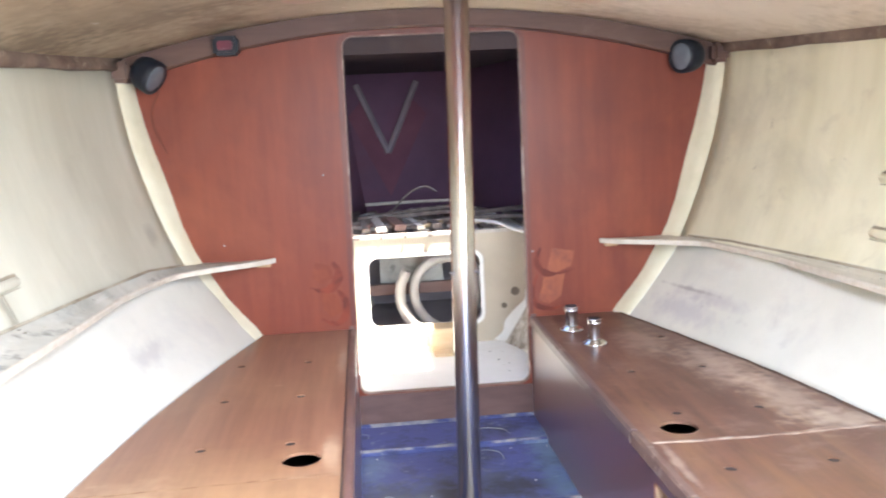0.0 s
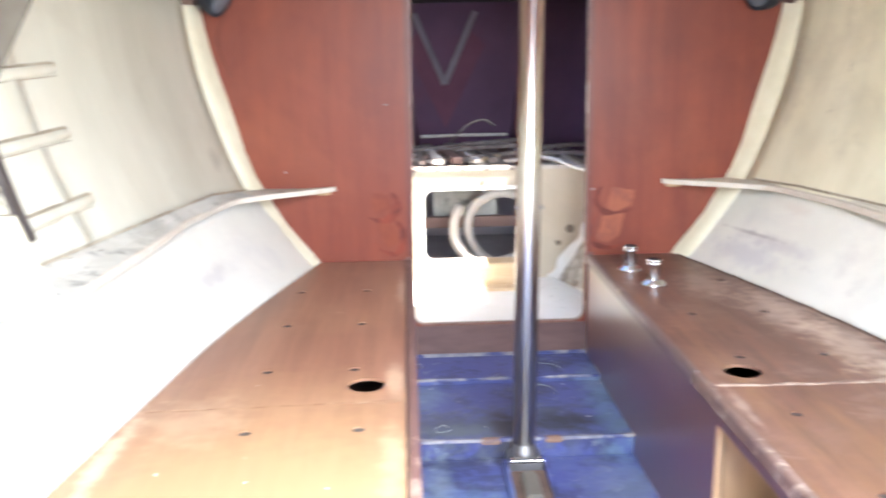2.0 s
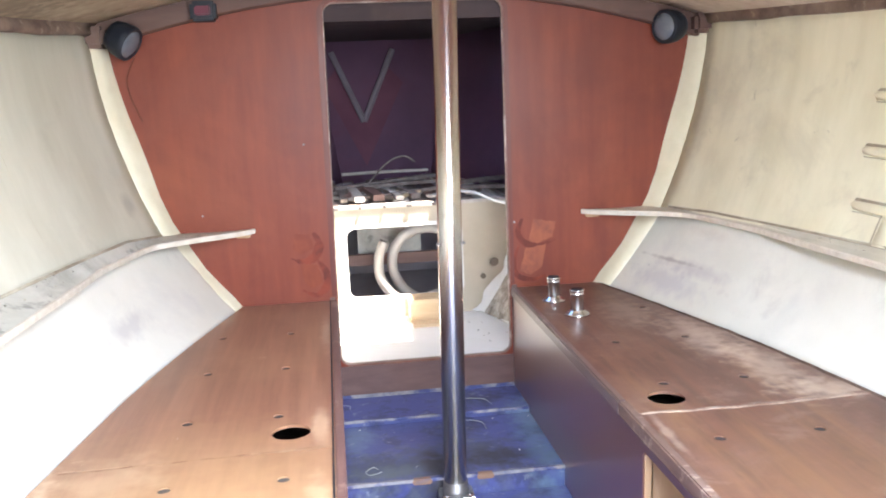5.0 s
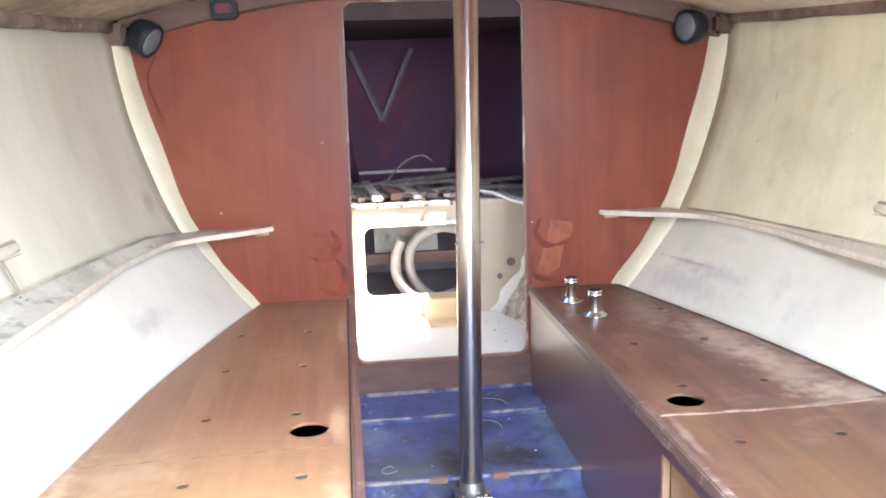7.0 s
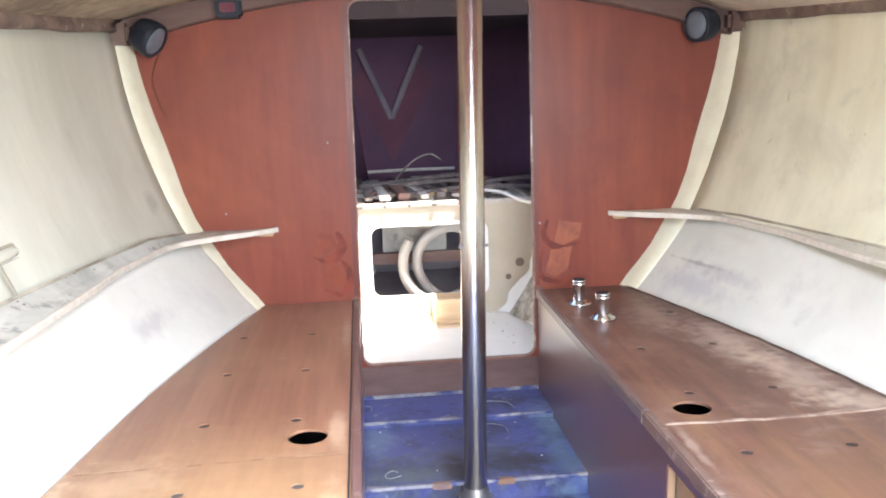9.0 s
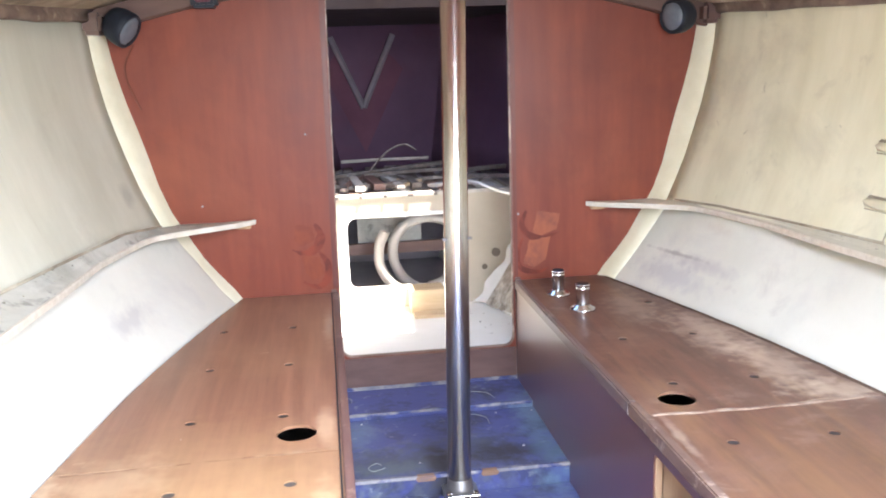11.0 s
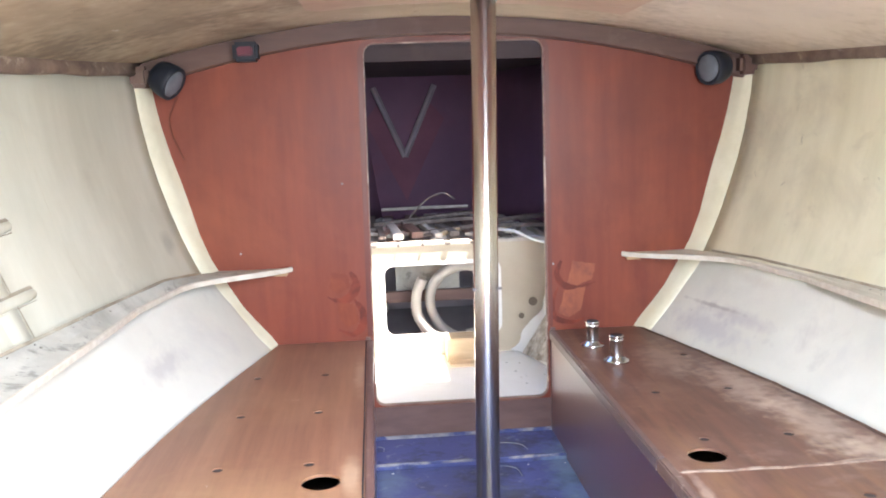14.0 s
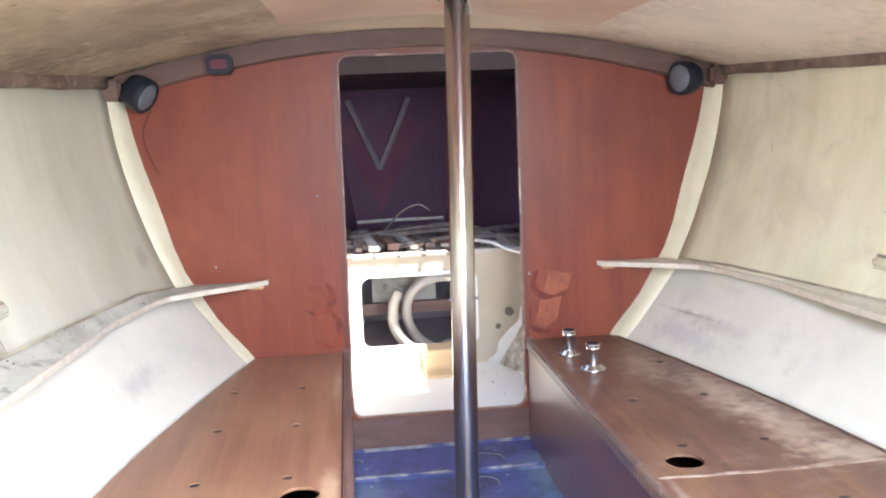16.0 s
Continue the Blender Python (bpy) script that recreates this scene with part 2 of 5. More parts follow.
# Port copy of LINER: cooler, darker, with that side's light mixed into the colour.
LINER_PORT_SHADE = mat("fibreglass_port_shade", (0.48, 0.465, 0.375), (0.60, 0.585, 0.49), 2.6, (2.5, 2.5, 0.35), 0.42, bump=0.06, fine=40,
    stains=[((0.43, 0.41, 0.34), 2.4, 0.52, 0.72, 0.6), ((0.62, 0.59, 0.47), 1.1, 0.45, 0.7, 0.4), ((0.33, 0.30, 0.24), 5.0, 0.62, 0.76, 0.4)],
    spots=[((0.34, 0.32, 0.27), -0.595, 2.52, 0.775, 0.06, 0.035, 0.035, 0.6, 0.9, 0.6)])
TABBING = mat("yellowed_tabbing", (0.66, 0.62, 0.46), (0.77, 0.73, 0.575), 7, rough=0.5, bump=0.25, fine=30,
    stains=[((0.60, 0.52, 0.34), 5.0, 0.56, 0.74, 0.6)])
SHELF = mat("dirty_painted_shelf", (0.44, 0.43, 0.38), (0.60, 0.585, 0.53), 8, rough=0.6, bump=0.2,
    stains=[((0.28, 0.27, 0.235), 4.0, 0.46, 0.66, 0.75), ((0.13, 0.12, 0.11), 13.0, 0.555, 0.64, 0.6)])
SHELF_CLEAN = mat("cream_painted_shelf", (0.54, 0.51, 0.42), (0.66, 0.63, 0.54), 8, rough=0.6, bump=0.15,
    stains=[((0.40, 0.37, 0.30), 4.0, 0.52, 0.72, 0.5), ((0.16, 0.14, 0.12), 15.0, 0.62, 0.68, 0.7)])
SHELF_EDGE = mat("shelf_edge_wood", (0.56, 0.50, 0.42), (0.68, 0.63, 0.55), 10, (1, 5, 5), 0.6,
    stains=[((0.42, 0.34, 0.26), 12, 0.62, 0.74, 0.5)])
CEIL = mat("stripped_deckhead", (0.31, 0.245, 0.165), (0.50, 0.415, 0.30), 2.2, (1, 1, 1), 0.75, bump=0.3, fine=35,
    stains=[((0.15, 0.105, 0.075), 2.6, 0.52, 0.66, 0.7), ((0.60, 0.52, 0.40), 1.7, 0.54, 0.70, 0.6), ((0.17, 0.12, 0.09), 7.0, 0.58, 0.68, 0.6), ((0.72, 0.66, 0.58), 22.0, 0.665, 0.70, 0.8), ((0.12, 0.08, 0.06), 11.0, 0.63, 0.69, 0.7)],
    spots=[((0.74, 0.66, 0.55), 1.00, 2.05, 1.36, 0.42, 0.62, 0.3, 0.7, 1.2, 0.65), ((0.215, 0.17, 0.115), -0.55, 2.05, 1.36, 0.40, 0.50, 0.3, 0.55, 2.2, 0.75), ((0.13, 0.10, 0.075), -0.45, 2.20, 1.36, 0.20, 0.09, 0.3, 0.45, 2.6, 0.8), ((0.12, 0.09, 0.065), -0.70, 2.10, 1.36, 0.12, 0.16, 0.3, 0.55, 2.6, 0.8)])
BEAM = mat("dull_brown_beam", (0.080, 0.040, 0.033), (0.135, 0.075, 0.058), 4, (0.6, 4, 4), 0.6, bump=0.12,
    stains=[((0.26, 0.19, 0.15), 3.0, 0.55, 0.75, 0.6)])
SHEER = mat("dark_stained_sheer_band", (0.10, 0.065, 0.05), (0.22, 0.16, 0.12), 14, rough=0.75, bump=0.4,
    stains=[((0.42, 0.36, 0.28), 14.0, 0.57, 0.66, 0.7), ((0.05, 0.032, 0.026), 6.0, 0.54, 0.66, 0.6)])
BLUE = mat("worn_blue_paint", (0.055, 0.064, 0.205), (0.082, 0.096, 0.265), 5, rough=0.42, bump=0.15,
    stains=[((0.095, 0.125, 0.26), 4.0, 0.52, 0.70, 0.6), ((0.15, 0.17, 0.22), 9.0, 0.56, 0.68, 0.5), ((0.028, 0.032, 0.055), 5.5, 0.50, 0.62, 0.75), ((0.032, 0.034, 0.075), 13.0, 0.54, 0.62, 0.6), ((0.27, 0.30, 0.34), 24.0, 0.60, 0.68, 0.6)],
    spots=[((0.075, 0.082, 0.098), 0.22, 2.15, 0.06, 0.34, 0.10, 0.1, 0.75, 2.4, 0.5), ((0.030, 0.030, 0.036), 0.40, 2.15, 0.06, 0.17, 0.055, 0.1, 0.85, 2.0, 0.5), ((0.12, 0.14, 0.15), 0.09, 2.10, 0.06, 0.13, 0.05, 0.1, 0.7, 2.2, 0.55),
           ((0.030, 0.026, 0.030), 0.215, 2.12, 0.06, 0.035, 0.13, 0.1, 0.8, 1.4, 0.5), ((0.11, 0.12, 0.17), 0.30, 2.26, 0.06, 0.14, 0.035, 0.1, 0.5, 2.4, 0.55), ((0.16, 0.20, 0.30), 0.50, 1.86, 0.03, 0.13, 0.16, 0.1, 0.55, 2.2, 0.5),
           ((0.20, 0.25, 0.30), 0.03, 1.90, 0.03, 0.04, 0.14, 0.1, 0.6, 2.2, 0.5), ((0.18, 0.24, 0.30), 0.55, 2.45, 0.06, 0.07, 0.12, 0.1, 0.6, 2.0, 0.5),
           ((0.13, 0.22, 0.34), 0.10, 1.78, 0.03, 0.14, 0.10, 0.1, 0.6, 1.8, 0.5), ((0.17, 0.24, 0.33), 0.02, 2.36, 0.06, 0.05, 0.10, 0.1, 0.5, 1.8, 0.5),
           ((0.15, 0.24, 0.35), 0.52, 2.2, 0.06, 0.05, 0.25, 0.1, 0.5, 1.8, 0.5)])
BLUE_EDGE = mat("paint_worn_to_glass", (0.16, 0.16, 0.20), (0.32, 0.30, 0.31), 20, rough=0.7, bump=0.3,
    stains=[((0.03, 0.045, 0.17), 11.0, 0.46, 0.58, 0.9), ((0.30, 0.22, 0.17), 5, 0.58, 0.7, 0.7)])
STEEL = mat("polished_stainless", (0.66, 0.64, 0.60), (0.76, 0.74, 0.71), 3, (26, 26, 0.5), 0.24, 1.0, bump=0.012, rvar=0.02, stains=[((0.46, 0.44, 0.42), 14.0, 0.60, 0.70, 0.5)])
nt = STEEL.node_tree
tang = nt.nodes.new("ShaderNodeTangent")
tang.direction_type, tang.axis = "RADIAL", "Z"
nt.links.new(tang.outputs[0], nt.nodes["Principled BSDF"].inputs["Tangent"])
nt.nodes["Principled BSDF"].inputs["Anisotropic"].default_value = 1.0
nt.nodes["Principled BSDF"].inputs["Anisotropic Rotation"].default_value = 0.25
CHROME = mat("chrome", (0.66, 0.66, 0.68), (0.76, 0.76, 0.78), 5, rough=0.16, metal=1.0, bump=0.0, rvar=0.05)
DULLMETAL = mat("weathered_metal", (0.20, 0.19, 0.19), (0.34, 0.33, 0.33), 12, rough=0.42, metal=0.8, bump=0.2)
STRAP = mat("dark_bronze_strap", (0.075, 0.064, 0.060), (0.135, 0.118, 0.110), 14, rough=0.5, metal=0.3, bump=0.2)
GRIME = mat("grime_in_crease", (0.20, 0.165, 0.12), (0.36, 0.31, 0.235), 16, rough=0.8, bump=0.1, stains=[((0.58, 0.54, 0.43), 5.0, 0.50, 0.70, 0.7)])
SEAM_FAINT = mat("faint_seam", (0.44, 0.41, 0.325), (0.60, 0.565, 0.45), 12, rough=0.6, bump=0, stains=[((0.66, 0.63, 0.51), 6.0, 0.42, 0.60, 0.9)])
GRIME_DARK = mat("dark_grit", (0.07, 0.042, 0.032), (0.15, 0.095, 0.072), 18, rough=0.85, bump=0.4)
HOLE = mat("shaded_brown_hole", (0.17, 0.135, 0.10), (0.24, 0.195, 0.15), 20, rough=0.9, bump=0)
SCREW_SHADE = mat("screw_hole_shade", (0.026, 0.022, 0.024), (0.055, 0.046, 0.046), 30, rough=0.6, bump=0.1)
GUSSET = mat("grey_gusset", (0.125, 0.112, 0.092), (0.19, 0.175, 0.145), 6, rough=0.6, metal=0.2, bump=0.1)
SEALANT = mat("perished_sealant", (0.022, 0.020, 0.018), (0.07, 0.062, 0.052), 40, rough=0.8, bump=0.5, stains=[((0.50, 0.47, 0.38), 20.0, 0.48, 0.56, 0.95)])
BLACK = mat("black_plastic", (0.013, 0.016, 0.024), (0.022, 0.027, 0.038), 10, rough=0.5, bump=0.05, spec=0.3)
LENS = mat("cloudy_lens", (0.11, 0.125, 0.15), (0.165, 0.185, 0.215), 12, rough=0.25, bump=0.02)
REDSW = mat("dull_red_plastic", (0.095, 0.010, 0.026), (0.14, 0.016, 0.036), 10, rough=0.4, bump=0.02)
GELCOAT = mat("white_gelcoat", (0.74, 0.73, 0.68), (0.82, 0.81, 0.78), 4, rough=0.4, bump=0.06,
    stains=[((0.62, 0.58, 0.48), 3.0, 0.58, 0.75, 0.5)])
CREAM = mat("cream_gelcoat", (0.47, 0.40, 0.295), (0.57, 0.495, 0.375), 3, rough=0.45, bump=0.06, stains=[((0.42, 0.36, 0.26), 4.0, 0.56, 0.74, 0.5)])
GRIT = mat("raw_gritty_laminate", (0.26, 0.22, 0.17), (0.62, 0.58, 0.50), 26, rough=0.9, bump=0.6, stains=[((0.13, 0.10, 0.07), 22, 0.56, 0.66, 0.8)])
FOREPEAK = mat("dark_maroon_paint", (0.136, 0.080, 0.124), (0.178, 0.100, 0.156), 3, rough=0.9, bump=0.1, spec=0.1, stains=[((0.19, 0.066, 0.092), 1.6, 0.52, 0.72, 0.6)])
DARKIN = mat("bare_grey_hull", (0.28, 0.25, 0.275), (0.37, 0.335, 0.36), 5, rough=0.8)
FADED = mat("faded_batten_paint", (0.23, 0.20, 0.235), (0.33, 0.29, 0.33), 10, rough=0.7)
HOSE = mat("ivory_hose", (0.34, 0.31, 0.285), (0.43, 0.40, 0.365), 8, rough=0.45, bump=0.05)
RAWWOOD = mat("raw_pine", (0.50, 0.36, 0.21), (0.62, 0.47, 0.30), 5, (1, 6, 6), 0.65, bump=0.1)
REDWOOD = mat("reddish_board", (0.19, 0.105, 0.082), (0.26, 0.155, 0.125), 5, (0.6, 6, 6), 0.6, bump=0.1)
GREYWOOD = mat("weathered_grey_wood", (0.125, 0.098, 0.084), (0.27, 0.225, 0.20), 6, (5, 0.6, 5), 0.75, bump=0.25)
PALEWOOD = mat("pale_weathered_wood", (0.48, 0.43, 0.37), (0.66, 0.61, 0.55), 6, (5, 0.6, 5), 0.7, bump=0.2)
WIRE = mat("pale_cord", (0.30, 0.34, 0.33), (0.44, 0.46, 0.43), 20, rough=0.6, bump=0)
DKWIRE = mat("brown_wire", (0.13, 0.035, 0.02), (0.18, 0.05, 0.03), 20, rough=0.5, bump=0)
TIMBER = mat("bare_brown_timber", (0.20, 0.115, 0.075), (0.30, 0.18, 0.12), 9, (0.6, 5, 5), 0.7, bump=0.2, stains=[((0.08, 0.08, 0.14), 14.0, 0.52, 0.64, 0.6)])
GALLEY = mat("red_mahogany_panel", (0.25, 0.062, 0.036), (0.33, 0.092, 0.050), 4, (0.5, 4, 4), 0.35, bump=0.05)
PALE_TRIM = mat("pale_edge_banding", (0.56, 0.46, 0.38), (0.70, 0.61, 0.53), 6, (1, 1, 5), 0.5)
LOCKER_PLY = mat("bare_locker_ply", (0.42, 0.26, 0.14), (0.54, 0.36, 0.21), 4, (4, 4, 0.5), 0.6)


# ---- helpers for building ----
C = 0.267          # the boat's centreline in x
HC = 0.258         # centreline of the topsides
BH = 2.68          # aft face of the forward bulkhead
SEAT = 0.42


def thing(name, at, label="", category="", group="", kind=""):
    e = new(name)
    e.location = at
    e.empty_display_size = 0.05
    return tagged(e, label, category, group, kind)


def part(name, bm, material, parent=None, label="", smooth=False):
    me = bpy.data.meshes.new(name)
    bmesh.ops.recalc_face_normals(bm, faces=bm.faces)
    if smooth:
        for f in bm.faces:
            f.smooth = True
    bm.to_mesh(me)
    bm.free()
    for mm in (material if isinstance(material, (list, tuple)) else [material]):
        me.materials.append(mm)
    ob = new(name, me)
    if parent:
        ob.parent = parent
        inv = Matrix.Translation(parent.location)
        if parent.parent:
            inv = Matrix.Identity(4)
        ob.matrix_parent_inverse = inv.inverted()
    return tagged(ob, label) if label else ob


def setting(name, bm, material, label, category, smooth=False):
    return tagged(part(name, bm, material, None, "", smooth), label, category, "", "structure")


def box(bm, x0, x1, y0, y1, z0, z1, bevel=0.0):
    r = bmesh.ops.create_cube(bm, size=1, matrix=Matrix.Translation(((x0 + x1) / 2, (y0 + y1) / 2, (z0 + z1) / 2)) @ Matrix.Diagonal((x1 - x0, y1 - y0, z1 - z0, 1)))
    if bevel:
        es = list({e for v in r["verts"] for e in v.link_edges})
        bmesh.ops.bevel(bm, geom=es, offset=bevel, segments=2, affect="EDGES")
    return bm


def boxbm(*a, **k):
    return box(bmesh.new(), *a, **k)


def plate(outline, holes, depth, frame_of):
    """A flat plate with holes: loops in (u, v), mapped by frame_of(u, v, w) with w from 0 to depth."""
    bm = bmesh.new()
    edges = []
    for loop in [outline, *holes]:
        vs = [bm.verts.new((u, v, 0)) for u, v in loop]
        edges += [bm.edges.new((vs[i], vs[(i + 1) % len(vs)])) for i in range(len(vs))]
    bmesh.ops.triangle_fill(bm, use_beauty=True, use_dissolve=False, edges=edges)
    r = bmesh.ops.extrude_face_region(bm, geom=bm.faces[:])
    for v in [g for g in r["geom"] if isinstance(g, bmesh.types.BMVert)]:
        v.co.z = depth
    for v in bm.verts:
        v.co = frame_of(*v.co)
    return bm


def rounded(x0, x1, y0, y1, r, n=6, corners=(1, 1, 1, 1)):
    pts = []
    for k, (cx, cy, a) in enumerate(((x1 - r, y1 - r, 0), (x0 + r, y1 - r, 90), (x0 + r, y0 + r, 180), (x1 - r, y0 + r, 270))):
        if corners[k]:
            pts += [(cx + r * math.cos(radians(a + 90 * i / n)), cy + r * math.sin(radians(a + 90 * i / n))) for i in range(n + 1)]
        else:
            pts.append(((x1, y1), (x0, y1), (x0, y0), (x1, y0))[k])
    return pts


def ring(cx, cy, r, n=14, squash=1.0):
    return [(cx + r * math.cos(2 * math.pi * i / n), cy + r * squash * math.sin(2 * math.pi * i / n)) for i in range(n)]


def loft(rows, thick=0.0, outward=None):
    """A sheet through rows of points; with thick, closed by a second sheet moved by outward * thick."""
    bm = bmesh.new()
    g = [[bm.verts.new(p) for p in row] for row in rows]
    for a, b in zip(g, g[1:]):
        for i in range(len(a) - 1):
            bm.faces.new((a[i], a[i + 1], b[i + 1], b[i]))
    if thick:
        r = bmesh.ops.extrude_face_region(bm, geom=bm.faces[:])
        for v in [q for q in r["geom"] if isinstance(q, bmesh.types.BMVert)]:
            v.co += Vector(outward) * thick
    return bm


def lathe(profile, at, axis=(0, 0, 1), n=24):
    bm = bmesh.new()
    q = Vector((0, 0, 1)).rotation_difference(Vector(axis)).to_matrix()
    rows = [[bm.verts.new(Vector(at) + q @ Vector((r * math.cos(2 * math.pi * i / n), r * math.sin(2 * math.pi * i / n), z))) for i in range(n)] for r, z in profile]
    for a, b in zip(rows, rows[1:]):
        for i in range(n):
            bm.faces.new((a[i], a[(i + 1) % n], b[(i + 1) % n], b[i]))
    bm.faces.new(rows[0][::-1])
    bm.faces.new(rows[-1])
    return bm


def tube(pts, r, n=8, sub=4):
    """A round bar or hose along a smooth line through pts."""
    P = [Vector(p) for p in pts]
    line = []
    for i in range(len(P) - 1):
        a, b, c, d = P[max(i - 1, 0)], P[i], P[i + 1], P[min(i + 2, len(P) - 1)]
        for k in range(sub):
            t = k / sub
            line.append(0.5 * (2 * b + (c - a) * t + (2 * a - 5 * b + 4 * c - d) * t * t + (3 * b - a - 3 * c + d) * t ** 3))
    line.append(P[-1])
    bm = bmesh.new()
    rows, up = [], None
    for i, p in enumerate(line):
        d = (line[min(i + 1, len(line) - 1)] - line[max(i - 1, 0)]).normalized()
        if up is None:
            up = d.orthogonal().normalized()
        up = (up - d * up.dot(d)).normalized()
        w = d.cross(up)
        rows.append([bm.verts.new(p + r * (math.cos(2 * math.pi * j / n) * up + math.sin(2 * math.pi * j / n) * w)) for j in range(n)])
    for a, b in zip(rows, rows[1:]):
        for j in range(n):
            bm.faces.new((a[j], a[(j + 1) % n], b[(j + 1) % n], b[j]))
    bm.faces.new(rows[0][::-1])
    bm.faces.new(rows[-1])
    return bm


def curve_of(*pts):
    xs = np.array([p[0] for p in pts])
    vs = np.array([p[1] for p in pts])

    def f(x):
        i = int(np.clip(np.searchsorted(xs, x) - 1, 0, len(xs) - 2))
        t = (x - xs[i]) / (xs[i + 1] - xs[i])
        s = np.gradient(vs, xs)
        h = xs[i + 1] - xs[i]
        if t < 0 or t > 1:
            t = min(max(t, 0), 1)
        return float((2 * t ** 3 - 3 * t * t + 1) * vs[i] + (t ** 3 - 2 * t * t + t) * h * s[i] + (3 * t * t - 2 * t ** 3) * vs[i + 1] + (t ** 3 - t * t) * h * s[i + 1])
    return f


# ---- the hull's shape: half widths from the centreline ----
seat_half = curve_of((-1.2, 0.86), (0.0, 0.88), (0.6, 0.875), (1.13, 0.845), (1.5, 0.795), (1.92, 0.735), (2.3, 0.655), (2.68, 0.562))
shelf_half = curve_of((-1.2, 0.86), (0.6, 0.87), (1.0, 0.88), (1.4, 0.885), (1.9, 0.862), (2.3, 0.838), (2.45, 0.80), (2.54, 0.70), (2.60, 0.60), (2.66, 0.525))
section = curve_of((0.3, 0.56), (0.42, 0.60), (0.55, 0.71), (0.69, 0.785), (0.90, 0.862), (1.06, 0.902), (1.21, 0.922), (1.32, 0.93))
bulk_half = curve_of((0.38, 0.548), (0.42, 0.572), (0.55, 0.675), (0.62, 0.715), (0.69, 0.755), (0.92, 0.825), (1.06, 0.866), (1.2, 0.893), (1.32, 0.905))


def hull_half(y, z):
    d = 2.63 - y
    return section(z) + 0.205 * d - 0.022 * d * abs(d)


def roof(o, y):
    return 1.402 - 0.155 * o * o - 0.018 * o + 0.026 * min(max(2.64 - y, 0), 1.0)


def shelf_back(y, s):
    """Height of the shelf where it meets the hull: the board rises outboard, less so at its forward tip."""
    return 0.664 + (0.030 if s < 0 else 0.012) * min(1.0, max(0.0, (2.66 - y) / 0.3))


def mouth(y):
    """Half width at the top of the low hull panel, under the shelf."""
    return min(hull_half(y, 0.655) - 0.002, shelf_half(y) + 0.035 if y < 2.3 else 9)


YS = [-1.2, -0.6, 0.0, 0.4, 0.8, 1.1, 1.4, 1.7, 1.9, 2.1, 2.25, 2.36, 2.46, 2.56, 2.64]

